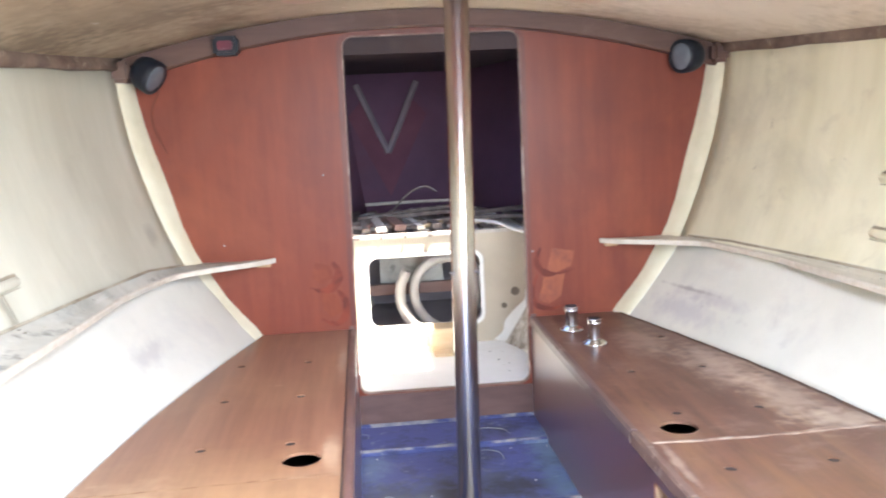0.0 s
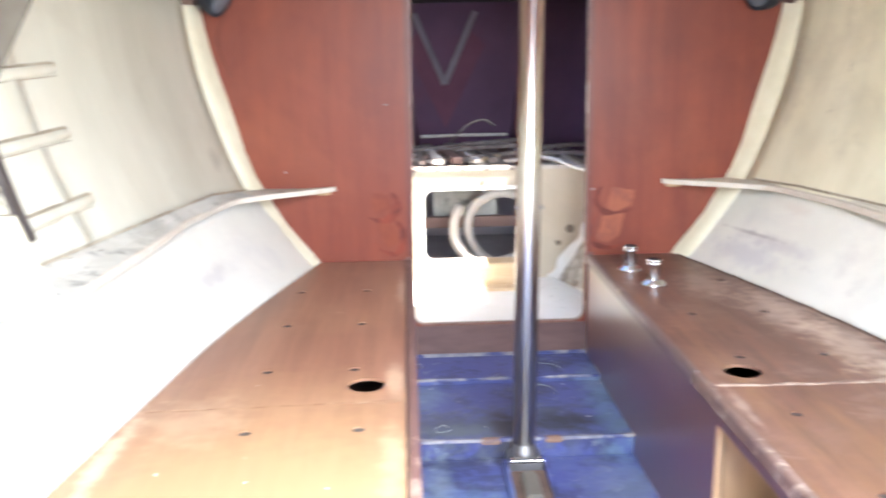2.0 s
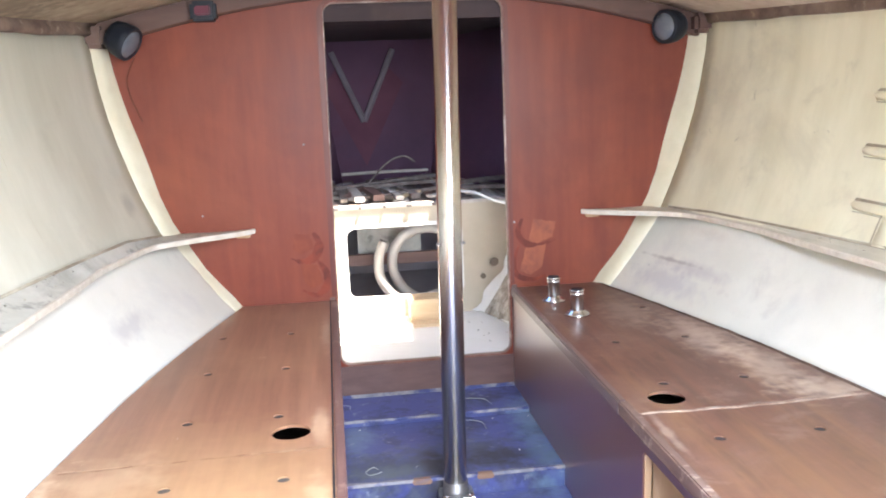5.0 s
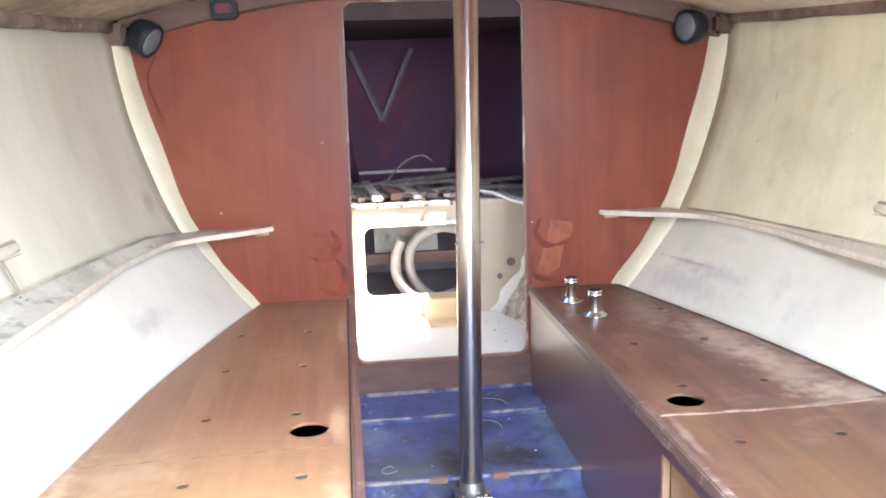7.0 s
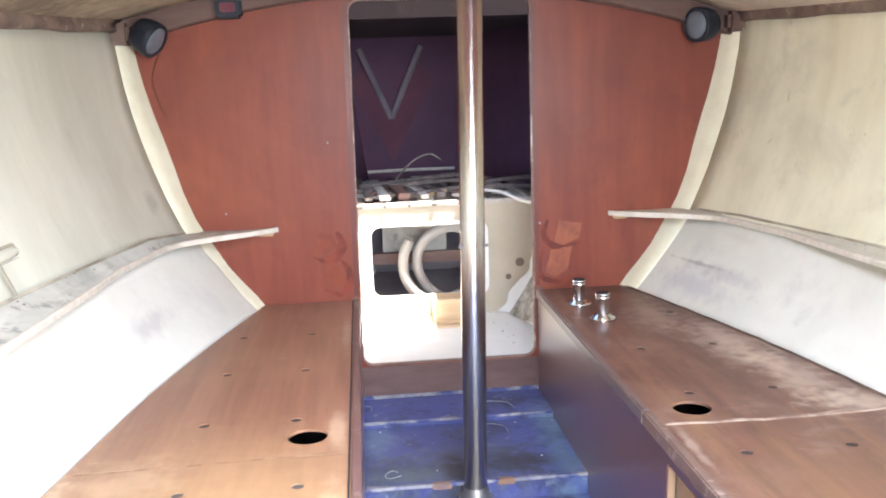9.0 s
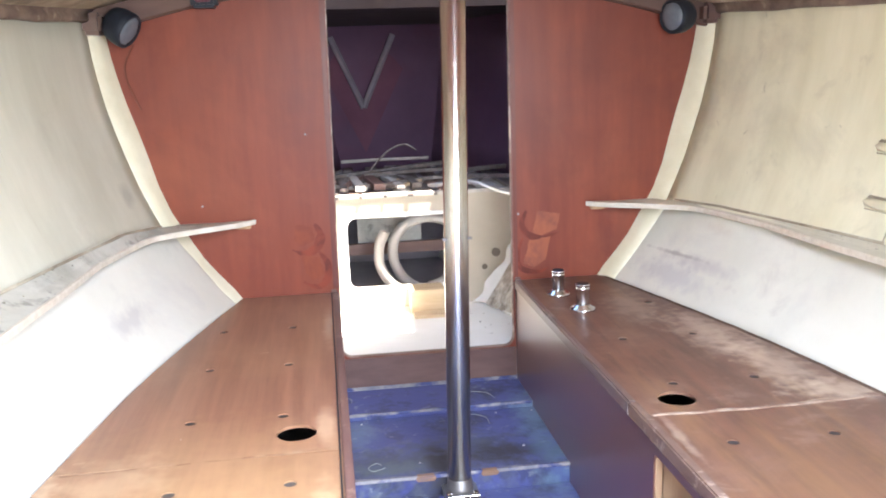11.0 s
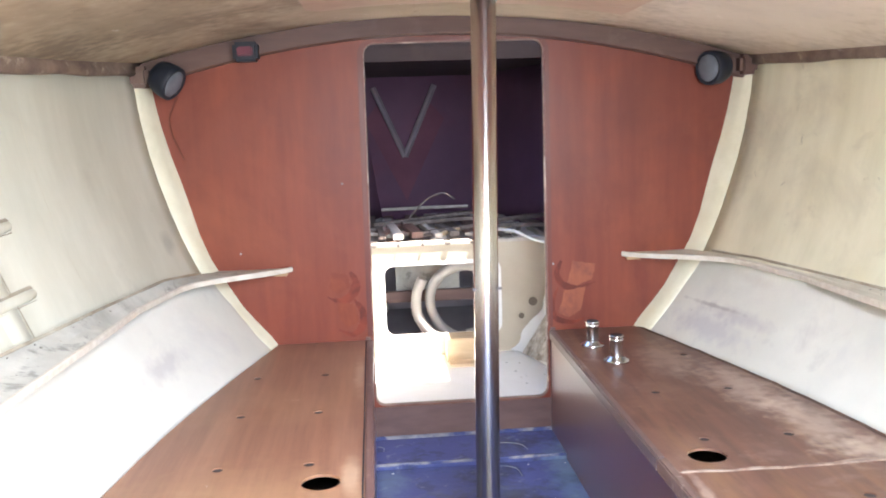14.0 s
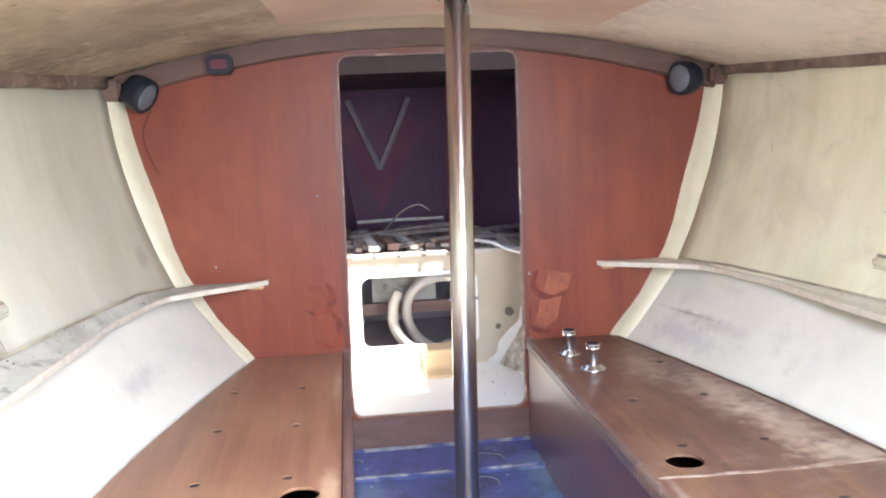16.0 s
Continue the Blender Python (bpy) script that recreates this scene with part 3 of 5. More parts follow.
for s, side in ((-1, "port"), (1, "starboard")):
    # port takes the liner copy with shade in its colour
    lining = LINER_PORT_SHADE if s < 0 else LINER
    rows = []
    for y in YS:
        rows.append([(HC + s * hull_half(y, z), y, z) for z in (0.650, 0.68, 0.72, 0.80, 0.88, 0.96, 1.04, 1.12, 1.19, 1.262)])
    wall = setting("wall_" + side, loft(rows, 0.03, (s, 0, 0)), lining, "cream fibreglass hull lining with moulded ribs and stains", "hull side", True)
    # moulded ribs of the lining
    for z, fwd in ((1.050, 1.91), (0.914, 1.875), (0.773, 1.855)) if s < 0 else ((1.010, 1.91), (0.883, 1.90), (0.758, 1.875)):
        rws = []
        ys = [fwd, fwd - 0.012, fwd - 0.04] + [fwd - 0.04 - 0.14 * k for k in range(1, 4 if z < 0.8 else 11)]
        for i, y in enumerate(ys):
            k = (0.15, 0.8, 1.0)[i] if i < 3 else 1.0
            h = 0.0135 * k
            base = [(-h, -0.003), (-h * 0.82, 0.004 * k), (-h * 0.4, 0.0075 * k), (h * 0.35, 0.009 * k), (h * 0.8, 0.0065 * k), (h, -0.003)]
            zr = z - 0.04 * (fwd - y)
            rws.append([(HC + s * (hull_half(y, zr + dz) - p), y, zr + dz) for dz, p in base])
        part("rib", loft(rws), lining, wall, "", True)
        gr = []
        for y in ys[1:]:
            zz = z + 0.0146 - 0.04 * (fwd - y)
            gr.append([(HC + s * (hull_half(y, zz) - 0.0012), y, zz + 0.0022), (HC + s * (hull_half(y, zz) - 0.0028), y, zz), (HC + s * (hull_half(y, zz) - 0.0075), y, zz - 0.004)])
        part("grime_line", loft(gr), GRIME, wall, "brown grime line along a moulded rib")
        gr = []
        for y in ys[1:]:
            zz = z - 0.0146 - 0.04 * (fwd - y)
            gr.append([(HC + s * (hull_half(y, zz) - 0.0026), y, zz + 0.001), (HC + s * (hull_half(y, zz) - 0.0010), y, zz - 0.0016)])
        part("grime_line", loft(gr), GRIME, wall, "brown grime line along a moulded rib")
    for y in (1.735, 1.37, 1.01):
        rws = []
        for z in (0.665, 0.72, 0.80, 0.88, 0.96, 1.04, 1.12, 1.19):
            rws.append([(HC + s * (hull_half(y + dy, z) - p), y + dy, z) for dy, p in ((-0.045, -0.004), (-0.030, 0.0006), (0.0, 0.0022), (0.028, 0.0022), (0.032, -0.003))])
        part("rib", loft(rws), lining, wall, "", True)
        for yy in (y + 0.0325,):
            gr = [[(HC + s * (hull_half(yy + dy, z) - 0.0013), yy + dy + 0.003 * math.sin(z * 19 + y), z) for dy in (-0.002, 0.002)] for z in (0.675 if y > 1.5 else 0.84, 0.86, 0.92, 0.98, 1.04, 1.10, 1.16, 1.20)]
            part("grime_line", loft(gr), GRIME, wall, "brown grime line along a moulded rib")
    gr = [[(HC + s * (hull_half(2.03 + dy, z) - 0.0012), 2.03 + dy + 0.003 * math.sin(z * 19), z) for dy in (-0.001, 0.001)] for z in (0.675, 0.74, 0.80, 0.86, 0.92, 0.98, 1.04, 1.10, 1.16, 1.20)]
    if s < 0:
        part("grime_line", loft(gr), SEAM_FAINT, wall, "faint brown seam line in the lining")
    rows = []
    for y in [*YS[:-1], 2.62, 2.674]:
        a, b = seat_half(y) + 0.004, mouth(y)
        rows.append([(C + s * (a + (b - a) * t + 0.028 * math.sin(math.pi * t) * min(1, max(0.2, (2.9 - y)))), y, 0.395 + (0.652 - 0.395) * t) for t in (0, 0.12, 0.3, 0.5, 0.7, 0.88, 1.0)])
    setting("wall_low_" + side, loft(rows, 0.02, (s, 0, -0.3)), LINER_LOW, "white fibreglass hull panel below the shelf with grey scuffs", "hull side", True)
    rows = [[(C + s * (seat_half(y) + 0.03), y, 0.41), (C + s * (seat_half(y) * 0.93), y, 0.25), (C + s * 0.62, y, 0.08), (C + s * 0.30, y, -0.05), (C, y, -0.07)] for y in (-1.2, -0.5, 0.2, 0.8, 1.4, 1.9, 2.3, 2.69)]
    setting("bilge_" + side, loft(rows, 0.02, (0, 0, -1)), DARKIN, "bare hull bottom below the lockers", "hull side", True)
    # tabbing that bonds the bulkhead to the hull
    rows = []
    for z in (0.405, 0.45, 0.50, 0.55, 0.60, 0.65, 0.70, 0.78, 0.86, 0.94, 1.02, 1.10, 1.16, 1.226 if s < 0 else 1.206):
        if z < 0.66:
            t = (z - 0.395) / 0.257
            a, b = seat_half(2.61), mouth(2.61)
            ho = a + (b - a) * t + 0.028 * math.sin(math.pi * t) * 0.29 - 0.006
        else:
            ho = hull_half(2.61, z) - (0.014 if s < 0 else 0.006)
        w = 0.0015 * math.sin(z * 37) + 0.001 * math.sin(z * 91)
        bo = bulk_half(z) - 0.006
        rows.append([(HC + s * bo, 2.679, z), (HC + s * (bo * 0.62 + ho * 0.38 + 0.002), 2.652, z), (HC + s * ho, 2.622 + w, z), (HC + s * (ho + 0.012), 2.618 + w, z)])
    setting("tabbing_" + side, loft(rows), TABBING, "pale resin tabbing strip bonding hull to bulkhead", "tabbing", True)
    # stained band between lining and deckhead
    rows = []
    for y in [y for y in YS if y < 2.6] + [2.63]:
        o = hull_half(y, 1.21)
        j = 0.003 * math.sin(y * 23) + 0.002 * math.sin(y * 61) + (0.018 if s < 0 else -0.004) + 0.024 * min(1, max(0, (y - 1.9) / 0.7))
        rows.append([(HC + s * (o - 0.004), y, 1.212 + j), (HC + s * (o - 0.016), y, 1.217 + j), (HC + s * (o - 0.018), y, 1.262), (HC + s * (o - 0.010), y, 1.276), (HC + s * (o - 0.03), y, 1.30)])
    setting("sheer_band_" + side, loft(rows, 0.04, (s, 0, 0)), SHEER, "dark stained band where the deck meets the hull", "trim", True)
    zb = 1.219 if s < 0 else 1.203
    bm = boxbm(HC + s * 0.915 - 0.036, HC + s * 0.915 + 0.036, 2.60, 2.676, zb, zb + 0.062, bevel=0.012)
    setting("beam_end_block_" + side, bm, BEAM, "brown wooden block under the deck beam end", "trim")

# deckhead: wide roof with the companionway left open aft
def deck_sheet(y0, y1, o0, o1, name, n=12, m=10):
    rows = []
    for j in range(m + 1):
        y = y0 + (y1 - y0) * j / m
        rows.append([(C + o, y, roof(o, y)) for o in [o0 + (o1 - o0) * i / n for i in range(n + 1)]])
    return setting(name, loft(rows, 0.04, (0, 0, 1)), CEIL, "stripped beige deckhead with stains and old paint", "ceiling", True)


deck_sheet(0.93, BH + 0.02, -1.35, 1.35, "ceiling", 24, 14)
deck_sheet(-1.2, 0.927, -1.35, -0.42, "ceiling_port_aft", 8, 6)
deck_sheet(-1.2, 0.927, 0.42, 1.35, "ceiling_starboard_aft", 8, 6)
# pinkish stripped panel under the coachroof, with a darker patch further aft
for name, x0, x1, y0, y1, drop, tone in (("ceiling_panel", -0.165, 0.735, 1.10, 2.42, 0.0035, "pink"), ("ceiling_patch", -0.075, 0.690, 1.12, 2.02, 0.006, "red")):
    rows = []
    for j in range(15):
        f = j / 14
        rr = []
        for i in range(17):
            g = i / 16
            x = x0 + (x1 - x0) * g
            y = y0 + (y1 + 0.06 * (g - 0.2) ** 2 + 0.002 * math.sin(g * 23) - y0) * f
            x += (0.003 * math.sin(f * 17) - 0.05 * (1 - f)) * (1 if g < 0.5 else -1) * abs(2 * g - 1)
            edge = min(1, min(g, 1 - g) * 16, min(f, 1 - f) * 14)
            rr.append((x, y, roof(x - C, y) + 0.002 - (drop + 0.002) * edge))
        rows.append(rr)
    tones = {"pink": ((0.40, 0.275, 0.195), (0.52, 0.375, 0.27), ((0.52, 0.42, 0.31), 3.0, 0.48, 0.64, 0.8)), "red": ((0.24, 0.085, 0.07), (0.34, 0.13, 0.10), ((0.42, 0.22, 0.17), 3.0, 0.55, 0.72, 0.5))}[tone]
    setting(name, loft(rows), mat("stripped_" + tone + "_paint", tones[0], tones[1], 5, rough=0.55, bump=0.15, stains=[tones[2]]), {"pink": "pinkish stripped panel of the coachroof underside", "red": "dark red painted patch on the coachroof underside"}[tone], "ceiling", True)
# deck beam over the bulkhead
rows = []
for i in range(25):
    o = -0.94 + 1.88 * i / 24
    zt, zb = roof(o, 2.65) + 0.006, 1.351 - 0.175 * o * o - 0.018 * o
    rows.append([(C + o, 2.676, zb), (C + o, 2.648, zb), (C + o, 2.642, zb + 0.005), (C + o, 2.640, zt - 0.003), (C + o, 2.640, zt), (C + o, 2.676, zt)])
bm = loft(rows)
setting("deck_beam", bm, BEAM, "dull brown curved deck beam over the bulkhead", "beam", False)

# ---- forward bulkhead with its doorway ----
D0, D1, DB, DT = -0.009, 0.547, 0.198, 1.334


def jamb(u, v):
    """The port side of the doorway leans a little to starboard going up."""
    return u + (0.011 * (v - 0.77) / 1.1 if -0.1 < u < 0.1 and 0.19 < v < 1.34 else 0.0)


zs = [0.0, 0.2, 0.38, 0.42, 0.46, 0.50, 0.55, 0.60, 0.65, 0.69, 0.75, 0.82, 0.92, 1.0, 1.06, 1.13, 1.2]
half = [(0.55 if z < 0.38 else bulk_half(z)) + 0.012 for z in zs]
outline = [(C + h, z) for h, z in zip(half, zs)]
outline += [(C + o, roof(o, BH) - 0.006) for o in [0.90 - 0.1 * i for i in range(19)]]
outline += [(C - h, z) for h, z in reversed(list(zip(half, zs)))]
bulk = setting("wall_forward", plate(outline, [rounded(D0, D1, DB, DT, 0.034)], 0.018, lambda u, v, w: Vector((jamb(u, v), BH + w, v))), MAHOGANY,
               "varnished red mahogany bulkhead with worn orange patches", "bulkhead")
# pale edge band in the doorway
o1, i1 = rounded(D0 - 0.001, D1 + 0.001, DB - 0.001, DT + 0.001, 0.034, 8), rounded(D0 + 0.004, D1 - 0.004, DB + 0.004, DT - 0.004, 0.030, 8)
setting("doorway_edge", plate(o1, [i1], 0.016, lambda u, v, w: Vector((jamb(u, v), BH + 0.0012 + w, v))), mat("worn_doorway_edge", (0.13, 0.07, 0.05), (0.30, 0.20, 0.16), 14, (1, 1, 3), 0.5, stains=[((0.62, 0.52, 0.44), 6.0, 0.54, 0.64, 0.8)]), "pale bare plywood edge round the doorway", "trim")
# raised trim round the sides and top of the doorway


def hoop(pts):
    return [pts[-1]] + pts[:-1]


fo = hoop(rounded(D0 - 0.017, D1 + 0.015, 0.432, DT + 0.013, 0.048, 8, (1, 1, 0, 0)))
fi = hoop(rounded(D0 - 0.0015, D1 + 0.0015, 0.432, DT + 0.0015, 0.0345, 8, (1, 1, 0, 0)))
setting("doorway_trim", plate(fo + fi[::-1], [], 0.0035, lambda u, v, w: Vector((jamb(u, v), BH - 0.0035 + w, v))), TRIM_RED, "dark red varnished trim round the doorway", "trim")
# darker rail under the doorway
setting("doorway_sill", boxbm(-0.036, 0.570, BH - 0.007, BH - 0.001, 0.0, 0.1968, bevel=0.0012), DARK_SILL, "dark varnished board below the doorway", "sill")
for x0, x1, nm in ((-0.036, -0.018, "port"), (0.551, 0.570, "starboard")):
    setting("doorway_post_" + nm, boxbm(x0, x1, BH - 0.006, BH - 0.001, 0.20, 0.43, bevel=0.002), DARK_SILL, "dark varnished strip beside the doorway", "trim")

# ---- cabin sole in three steps ----
sole = setting("floor", boxbm(-0.06, 0.60, -1.2, BH, -0.06, -0.012), BLUE, "blue painted cabin sole with worn edges", "floor")
STEPS = ((2.455, 2.674, 0.094), (2.045, 2.453, 0.082), (1.70, 2.043, 0.034), (1.30, 1.698, 0.014), (-1.2, 1.298, 0.004))
for i, (y0, y1, z) in enumerate(STEPS):
    bm = bmesh.new()
    rows = []
    for k in range(9):
        x = -0.040 + 0.622 * k / 8
        j = 0.002 * math.sin(x * 31 + i) + 0.002 * math.sin(x * 77)
        rows.append([(x, y1, z - 0.004), (x, y0 + 0.02, z - 0.001), (x, y0 + 0.006 + j, z), (x, y0 + j, z - 0.006), (x, y0 + 0.004, -0.02)])
    part("panel", loft(rows), BLUE, sole)
    if i < 4:
        rows = []
        for k in range(25):
            x = -0.036 + 0.612 * k / 24
            j = 0.003 * math.sin(x * 31 + i) + 0.004 * math.sin(x * 59 + 2 * i)
            rows.append([(x, y0 + 0.007 + j + (0.006 if i in (1, 2) else 0), z + 0.0008), (x, y0 + 0.0015, z + 0.0014), (x, y0 - 0.002, z - 0.003), (x, y0 - 0.0015, z - 0.006)])
        part("worn_nosing", loft(rows), BLUE_EDGE, sole, "worn pale edge of the blue sole")
bm = boxbm(-0.03, 0.565, BH - 0.012, BH - 0.006, 0.088, 0.101, bevel=0.002)
setting("sole_fillet", bm, BLUE_EDGE, "pale worn filler where sole meets bulkhead", "trim")


# ---- settee lockers ----
def seat_plate(s, y0, y1, big, screws):
    ys = np.linspace(y0, y1, 10)
    out = [(C + s * 0.298, y0)] + [(C + s * (seat_half(y) + 0.012), y) for y in ys] + [(C + s * 0.298, y1)]
    holes = [ring(x, y, 0.0115, 12) for x, y in screws]
    if big:
        holes.append(ring(big[0], big[1], 0.0385, 28, 1.0))
    return plate(out, holes, 0.006, lambda u, v, w: Vector((u, v, SEAT - 0.006 + w)))


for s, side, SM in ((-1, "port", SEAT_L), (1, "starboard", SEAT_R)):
    lab = {"port": "varnished plywood settee locker with finger hole and screw holes",
           "starboard": "varnished plywood settee locker with scuffed top and cut-out front"}[side]
    th = thing("settee_locker", (C + s * 0.55, 1.4, 0.0), lab, "settee", "settee lockers")
    split = 1.531 if s > 0 else 1.501
    sc = [(C + s * o, y) for y in (2.32, 2.01, 1.69) for o in (0.595, 0.412)]
    sc2 = [(C + s * (0.595 if s > 0 else 0.588), y) for y in (1.385, 1.088, 0.78)] + [(C + s * (0.40 if s > 0 else 0.388), y) for y in (1.385, 1.085, 0.78)] + [(C + s * 0.785, 1.095)]
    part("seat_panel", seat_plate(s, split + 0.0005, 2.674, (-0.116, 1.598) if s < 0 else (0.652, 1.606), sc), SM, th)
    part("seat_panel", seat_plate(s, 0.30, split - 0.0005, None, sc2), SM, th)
    # discs inside the screw holes, coloured to pass for their shaded depth
    for x, y in sc + sc2:
        part("screw_recess", lathe([(0.0118, -0.004), (0.0118, -0.0025), (0.004, -0.0035)], (x, y, SEAT), n=12), SCREW_SHADE if y > 1.6 or s > 0 else STRAP, th)
    rows = [[(C + s * o, split + (0 if s > 0 else 0.011 - 0.045 * (o - 0.287)) + dy + 0.006 * math.sin(o * 9) * (1 if s > 0 else 0.2) + 0.0015 * math.sin(o * 60), SEAT + (0.0012 if abs(dy) < 0.004 else 0.0)) for dy in ((-0.006, -0.003, 0.003, 0.003 + 0.018 * (o - 0.305) + 0.004 * abs(math.sin(o * 31))) if s > 0 else (-0.003, -0.001, 0.001, 0.003))] for o in np.linspace(0.305, 0.79, 30)]
    part("seam", loft(rows), SEAM_PUTTY if s > 0 else SEAM_THIN, th, "pale filled seam between the seat panels")
    if s > 0:
        rows = [[(C + s * (seat_half(y) + dd + 0.0012 * math.sin(y * 41) + 0.001 * math.sin(y * 97)), y, SEAT + hh) for dd, hh in ((-0.003, 0.0006), (-0.0005, 0.0012), (0.006, 0.003))] for y in np.linspace(0.32, 2.66, 60)]
        part("hull_joint", loft(rows), GRIME_DARK, th, "dark joint between seat and hull")
    # locker bottom, seen through the cut-outs
    part("locker_end", boxbm(min(C + s * 0.305, C + s * 0.88), max(C + s * 0.305, C + s * 0.88), 0.30, 0.315, 0.0, 0.405), LOCKER_PLY, th)
    part("locker_bottom", boxbm(min(C + s * 0.31, C + s * 0.80), max(C + s * 0.31, C + s * 0.80), 0.30, 2.66, 0.150 if s < 0 else 0.180, 0.165 if s < 0 else 0.195), DARKIN if s < 0 else SHELF, th)
    xa, xb = sorted((C + s * 0.288, C + s * 0.304))
    if s < 0:
        front = plate(rounded(0.30, 2.672, 0.0, 0.405, 0.004), [], 0.014, lambda u, v, w: Vector((xb - 0.014 + w * 0.9 + 0.012 * (0.4 - v), u, v)))
        part("front_panel", front, DARK_FRONT, th)
    else:
        front = plate(rounded(0.30, 2.672, 0.0, 0.405, 0.004), [rounded(0.62, 1.478, 0.202, 0.368, 0.012)], 0.016, lambda u, v, w: Vector((xa + w - 0.010 * (0.4 - v), u, v)))
        fr = part("front_panel", front, DARK_FRONT, th, "dark varnished front panel with rectangular cut-out")
        rim = plate(rounded(0.617, 1.481, 0.199, 0.371, 0.014), [rounded(0.624, 1.474, 0.206, 0.364, 0.010)], 0.014, lambda u, v, w: Vector((xa + 0.0025 + w - 0.010 * (0.4 - v), u, v)))
        part("cutout_edge", rim, LOCKER_PLY, fr, "pale bare edge of the cut-out")
        part("divider", boxbm(C + 0.310, C + 0.66, 1.484, 1.496, 0.196, 0.405), LOCKER_PLY, th, "bare plywood divider inside the locker")
    xa, xb = sorted((C + s * 0.280, C + s * 0.300))
    ya = 1.60 if s > 0 else 0.30
    part("edge_trim", boxbm(xa, xb, ya, 2.668, 0.392, SEAT + 0.004, bevel=0.004), GREY_TRIM if s > 0 else EDGE_TRIM, th, "dark worn hardwood edge trim")
    if s > 0:
        part("worn_edge", boxbm(xa, xb, 0.30, 1.5995, 0.392, SEAT + 0.0038, bevel=0.003), WORN_EDGE, th, "chipped pale edge where the trim is missing")
    if s < 0:
        part("edge_cap", boxbm(C - 0.3035, C - 0.3005, 0.30, 2.668, SEAT - 0.002, SEAT + 0.002), BLACK, th)

# ---- shelves with their dividers ----
for s, side in ((-1, "port"), (1, "starboard")):
    th = thing("side_shelf", (C + s * 0.9, 1.5, 0.655), "narrow painted plywood shelf with dirty top and curved end", "shelf", "side shelves")
    ys = list(np.linspace(-0.6, 2.3, 20)) + [2.36, 2.42, 2.47, 2.51, 2.55, 2.58, 2.61, 2.64, 2.667]
    front = [(C + s * min(shelf_half(y) - 0.004, hull_half(y, 0.66) - 0.012), y) for y in ys]
    back = [(C + s * (hull_half(min(y, 2.62), shelf_back(y, s)) + (-0.007 if y < 2.6 else -0.03)), y) for y in ys]
    part("shelf_board", loft([[(u, v, 0.652), (u, v, 0.664), ((u + p) / 2, v, (0.664 + shelf_back(v, s)) / 2 - 0.002), (p, v, shelf_back(v, s)), (p, v, 0.652)] for (u, v), (p, q) in zip(front, back)]), SHELF if s < 0 else SHELF_CLEAN, th)
    gr = [[(p - s * (0.0045 + 0.002 * math.sin(v * 31)), v, shelf_back(v, s) - 0.0006), (p - s * 0.003, v, shelf_back(v, s) + 0.001), (p - s * 0.0015, v, shelf_back(v, s) + 0.006)] for p, v in back if 1.40 < v < 2.6]
    part("grime_line", loft(gr), GRIME, th, "brown grime line where the shelf meets the hull")
    rows = []
    for u, v in front:
        rows.append([(u + s * 0.003, v, 0.650), (u - s * 0.004, v, 0.651), (u - s * 0.005, v, 0.663), (u - s * 0.003, v, 0.666), (u + s * 0.003, v, 0.666), (u + s * 0.003, v, 0.650)])
    xa, xb = sorted((C + s * 0.532, C + s * 0.575))
    part("tip_cleat", boxbm(xa, xb, 2.655, 2.677, 0.640, 0.6515, bevel=0.002), LOCKER_PLY, th, "small bare cleat under the shelf tip")
    part("shelf_edge", loft(rows), SHELF_EDGE, th, "pale wooden lipping along the shelf", False)
    xo, xi = C + s * (hull_half(1.39, 0.75) + 0.0), C + s * 0.888
    pan = [(xi, 0.665), (C + s * 0.941, 0.816), (C + s * (hull_half(1.39, 0.816) + 0.022), 0.818), (C + s * (hull_half(1.39, 0.67) + 0.022), 0.665)]
    dv = thing("shelf_divider", (C + s * 0.95, 1.39, 0.664), "white painted upright divider board on the shelf", "divider", "shelf dividers")
    brd = part("board", plate(pan, [], 0.010, lambda u, v, w: Vector((u, 1.388 + w, v))), LINER, dv)
    part("top_edge", loft([[(u, 1.3975, v + 0.0005), (u, 1.3985, v + 0.002), (u, 1.389, v + 0.0025)] for u, v in (pan[1], ((pan[1][0] + pan[2][0]) / 2, 0.8175), pan[2])]), GRIME, brd, "grimy top edge of the board")

    # chainplate
    cp = thing("chainplate", (C + s * 1.0, 1.60, 0.74), "dark metal chainplate strap with triangular grey gusset", "chainplate", "chainplates")
    rows = []
    for z in (0.738, 0.80, 0.88, 0.96, 1.04, 1.12, 1.20, 1.27):
        y = 1.572 + (z - 0.74) * 0.08
        o = hull_half(y, z) - 0.016
        rows.append([(HC + s * (o + 0.014), y - 0.017, z), (HC + s * o, y - 0.016, z), (HC + s * o, y + 0.016, z), (HC + s * (o + 0.014), y + 0.017, z)])
    sp_ob = part("strap", loft(rows), STRAP, cp)
    tri = [(hull_half(1.62, 1.0) - 0.018, 1.0), (hull_half(1.62, 1.28) - 0.012, 1.285), (0.915, 1.275), (0.94, 1.20)]
    part("gusset", plate(tri, [], 0.008, lambda u, v, w: Vector((HC + s * u, 1.618 + w, v))), GUSSET, cp, "grey triangular gusset plate")
    rows = []
    for k in range(40):
        z = 0.75 + 0.45 * k / 39
        y = 1.552 + (z - 0.74) * 0.08
        j = 0.008 * noise.noise(Vector((z * 40, s, 0))) + 0.006 * noise.noise(Vector((z * 105, s, 3)))
        o = hull_half(y, z)
        rows.append([(HC + s * (o + 0.002), y - 0.006 + j * 1.5, z), (HC + s * (o - 0.008 - j * 0.4), y - 0.004 + j * 0.5, z), (HC + s * (o - 0.010), y + 0.006, z)])
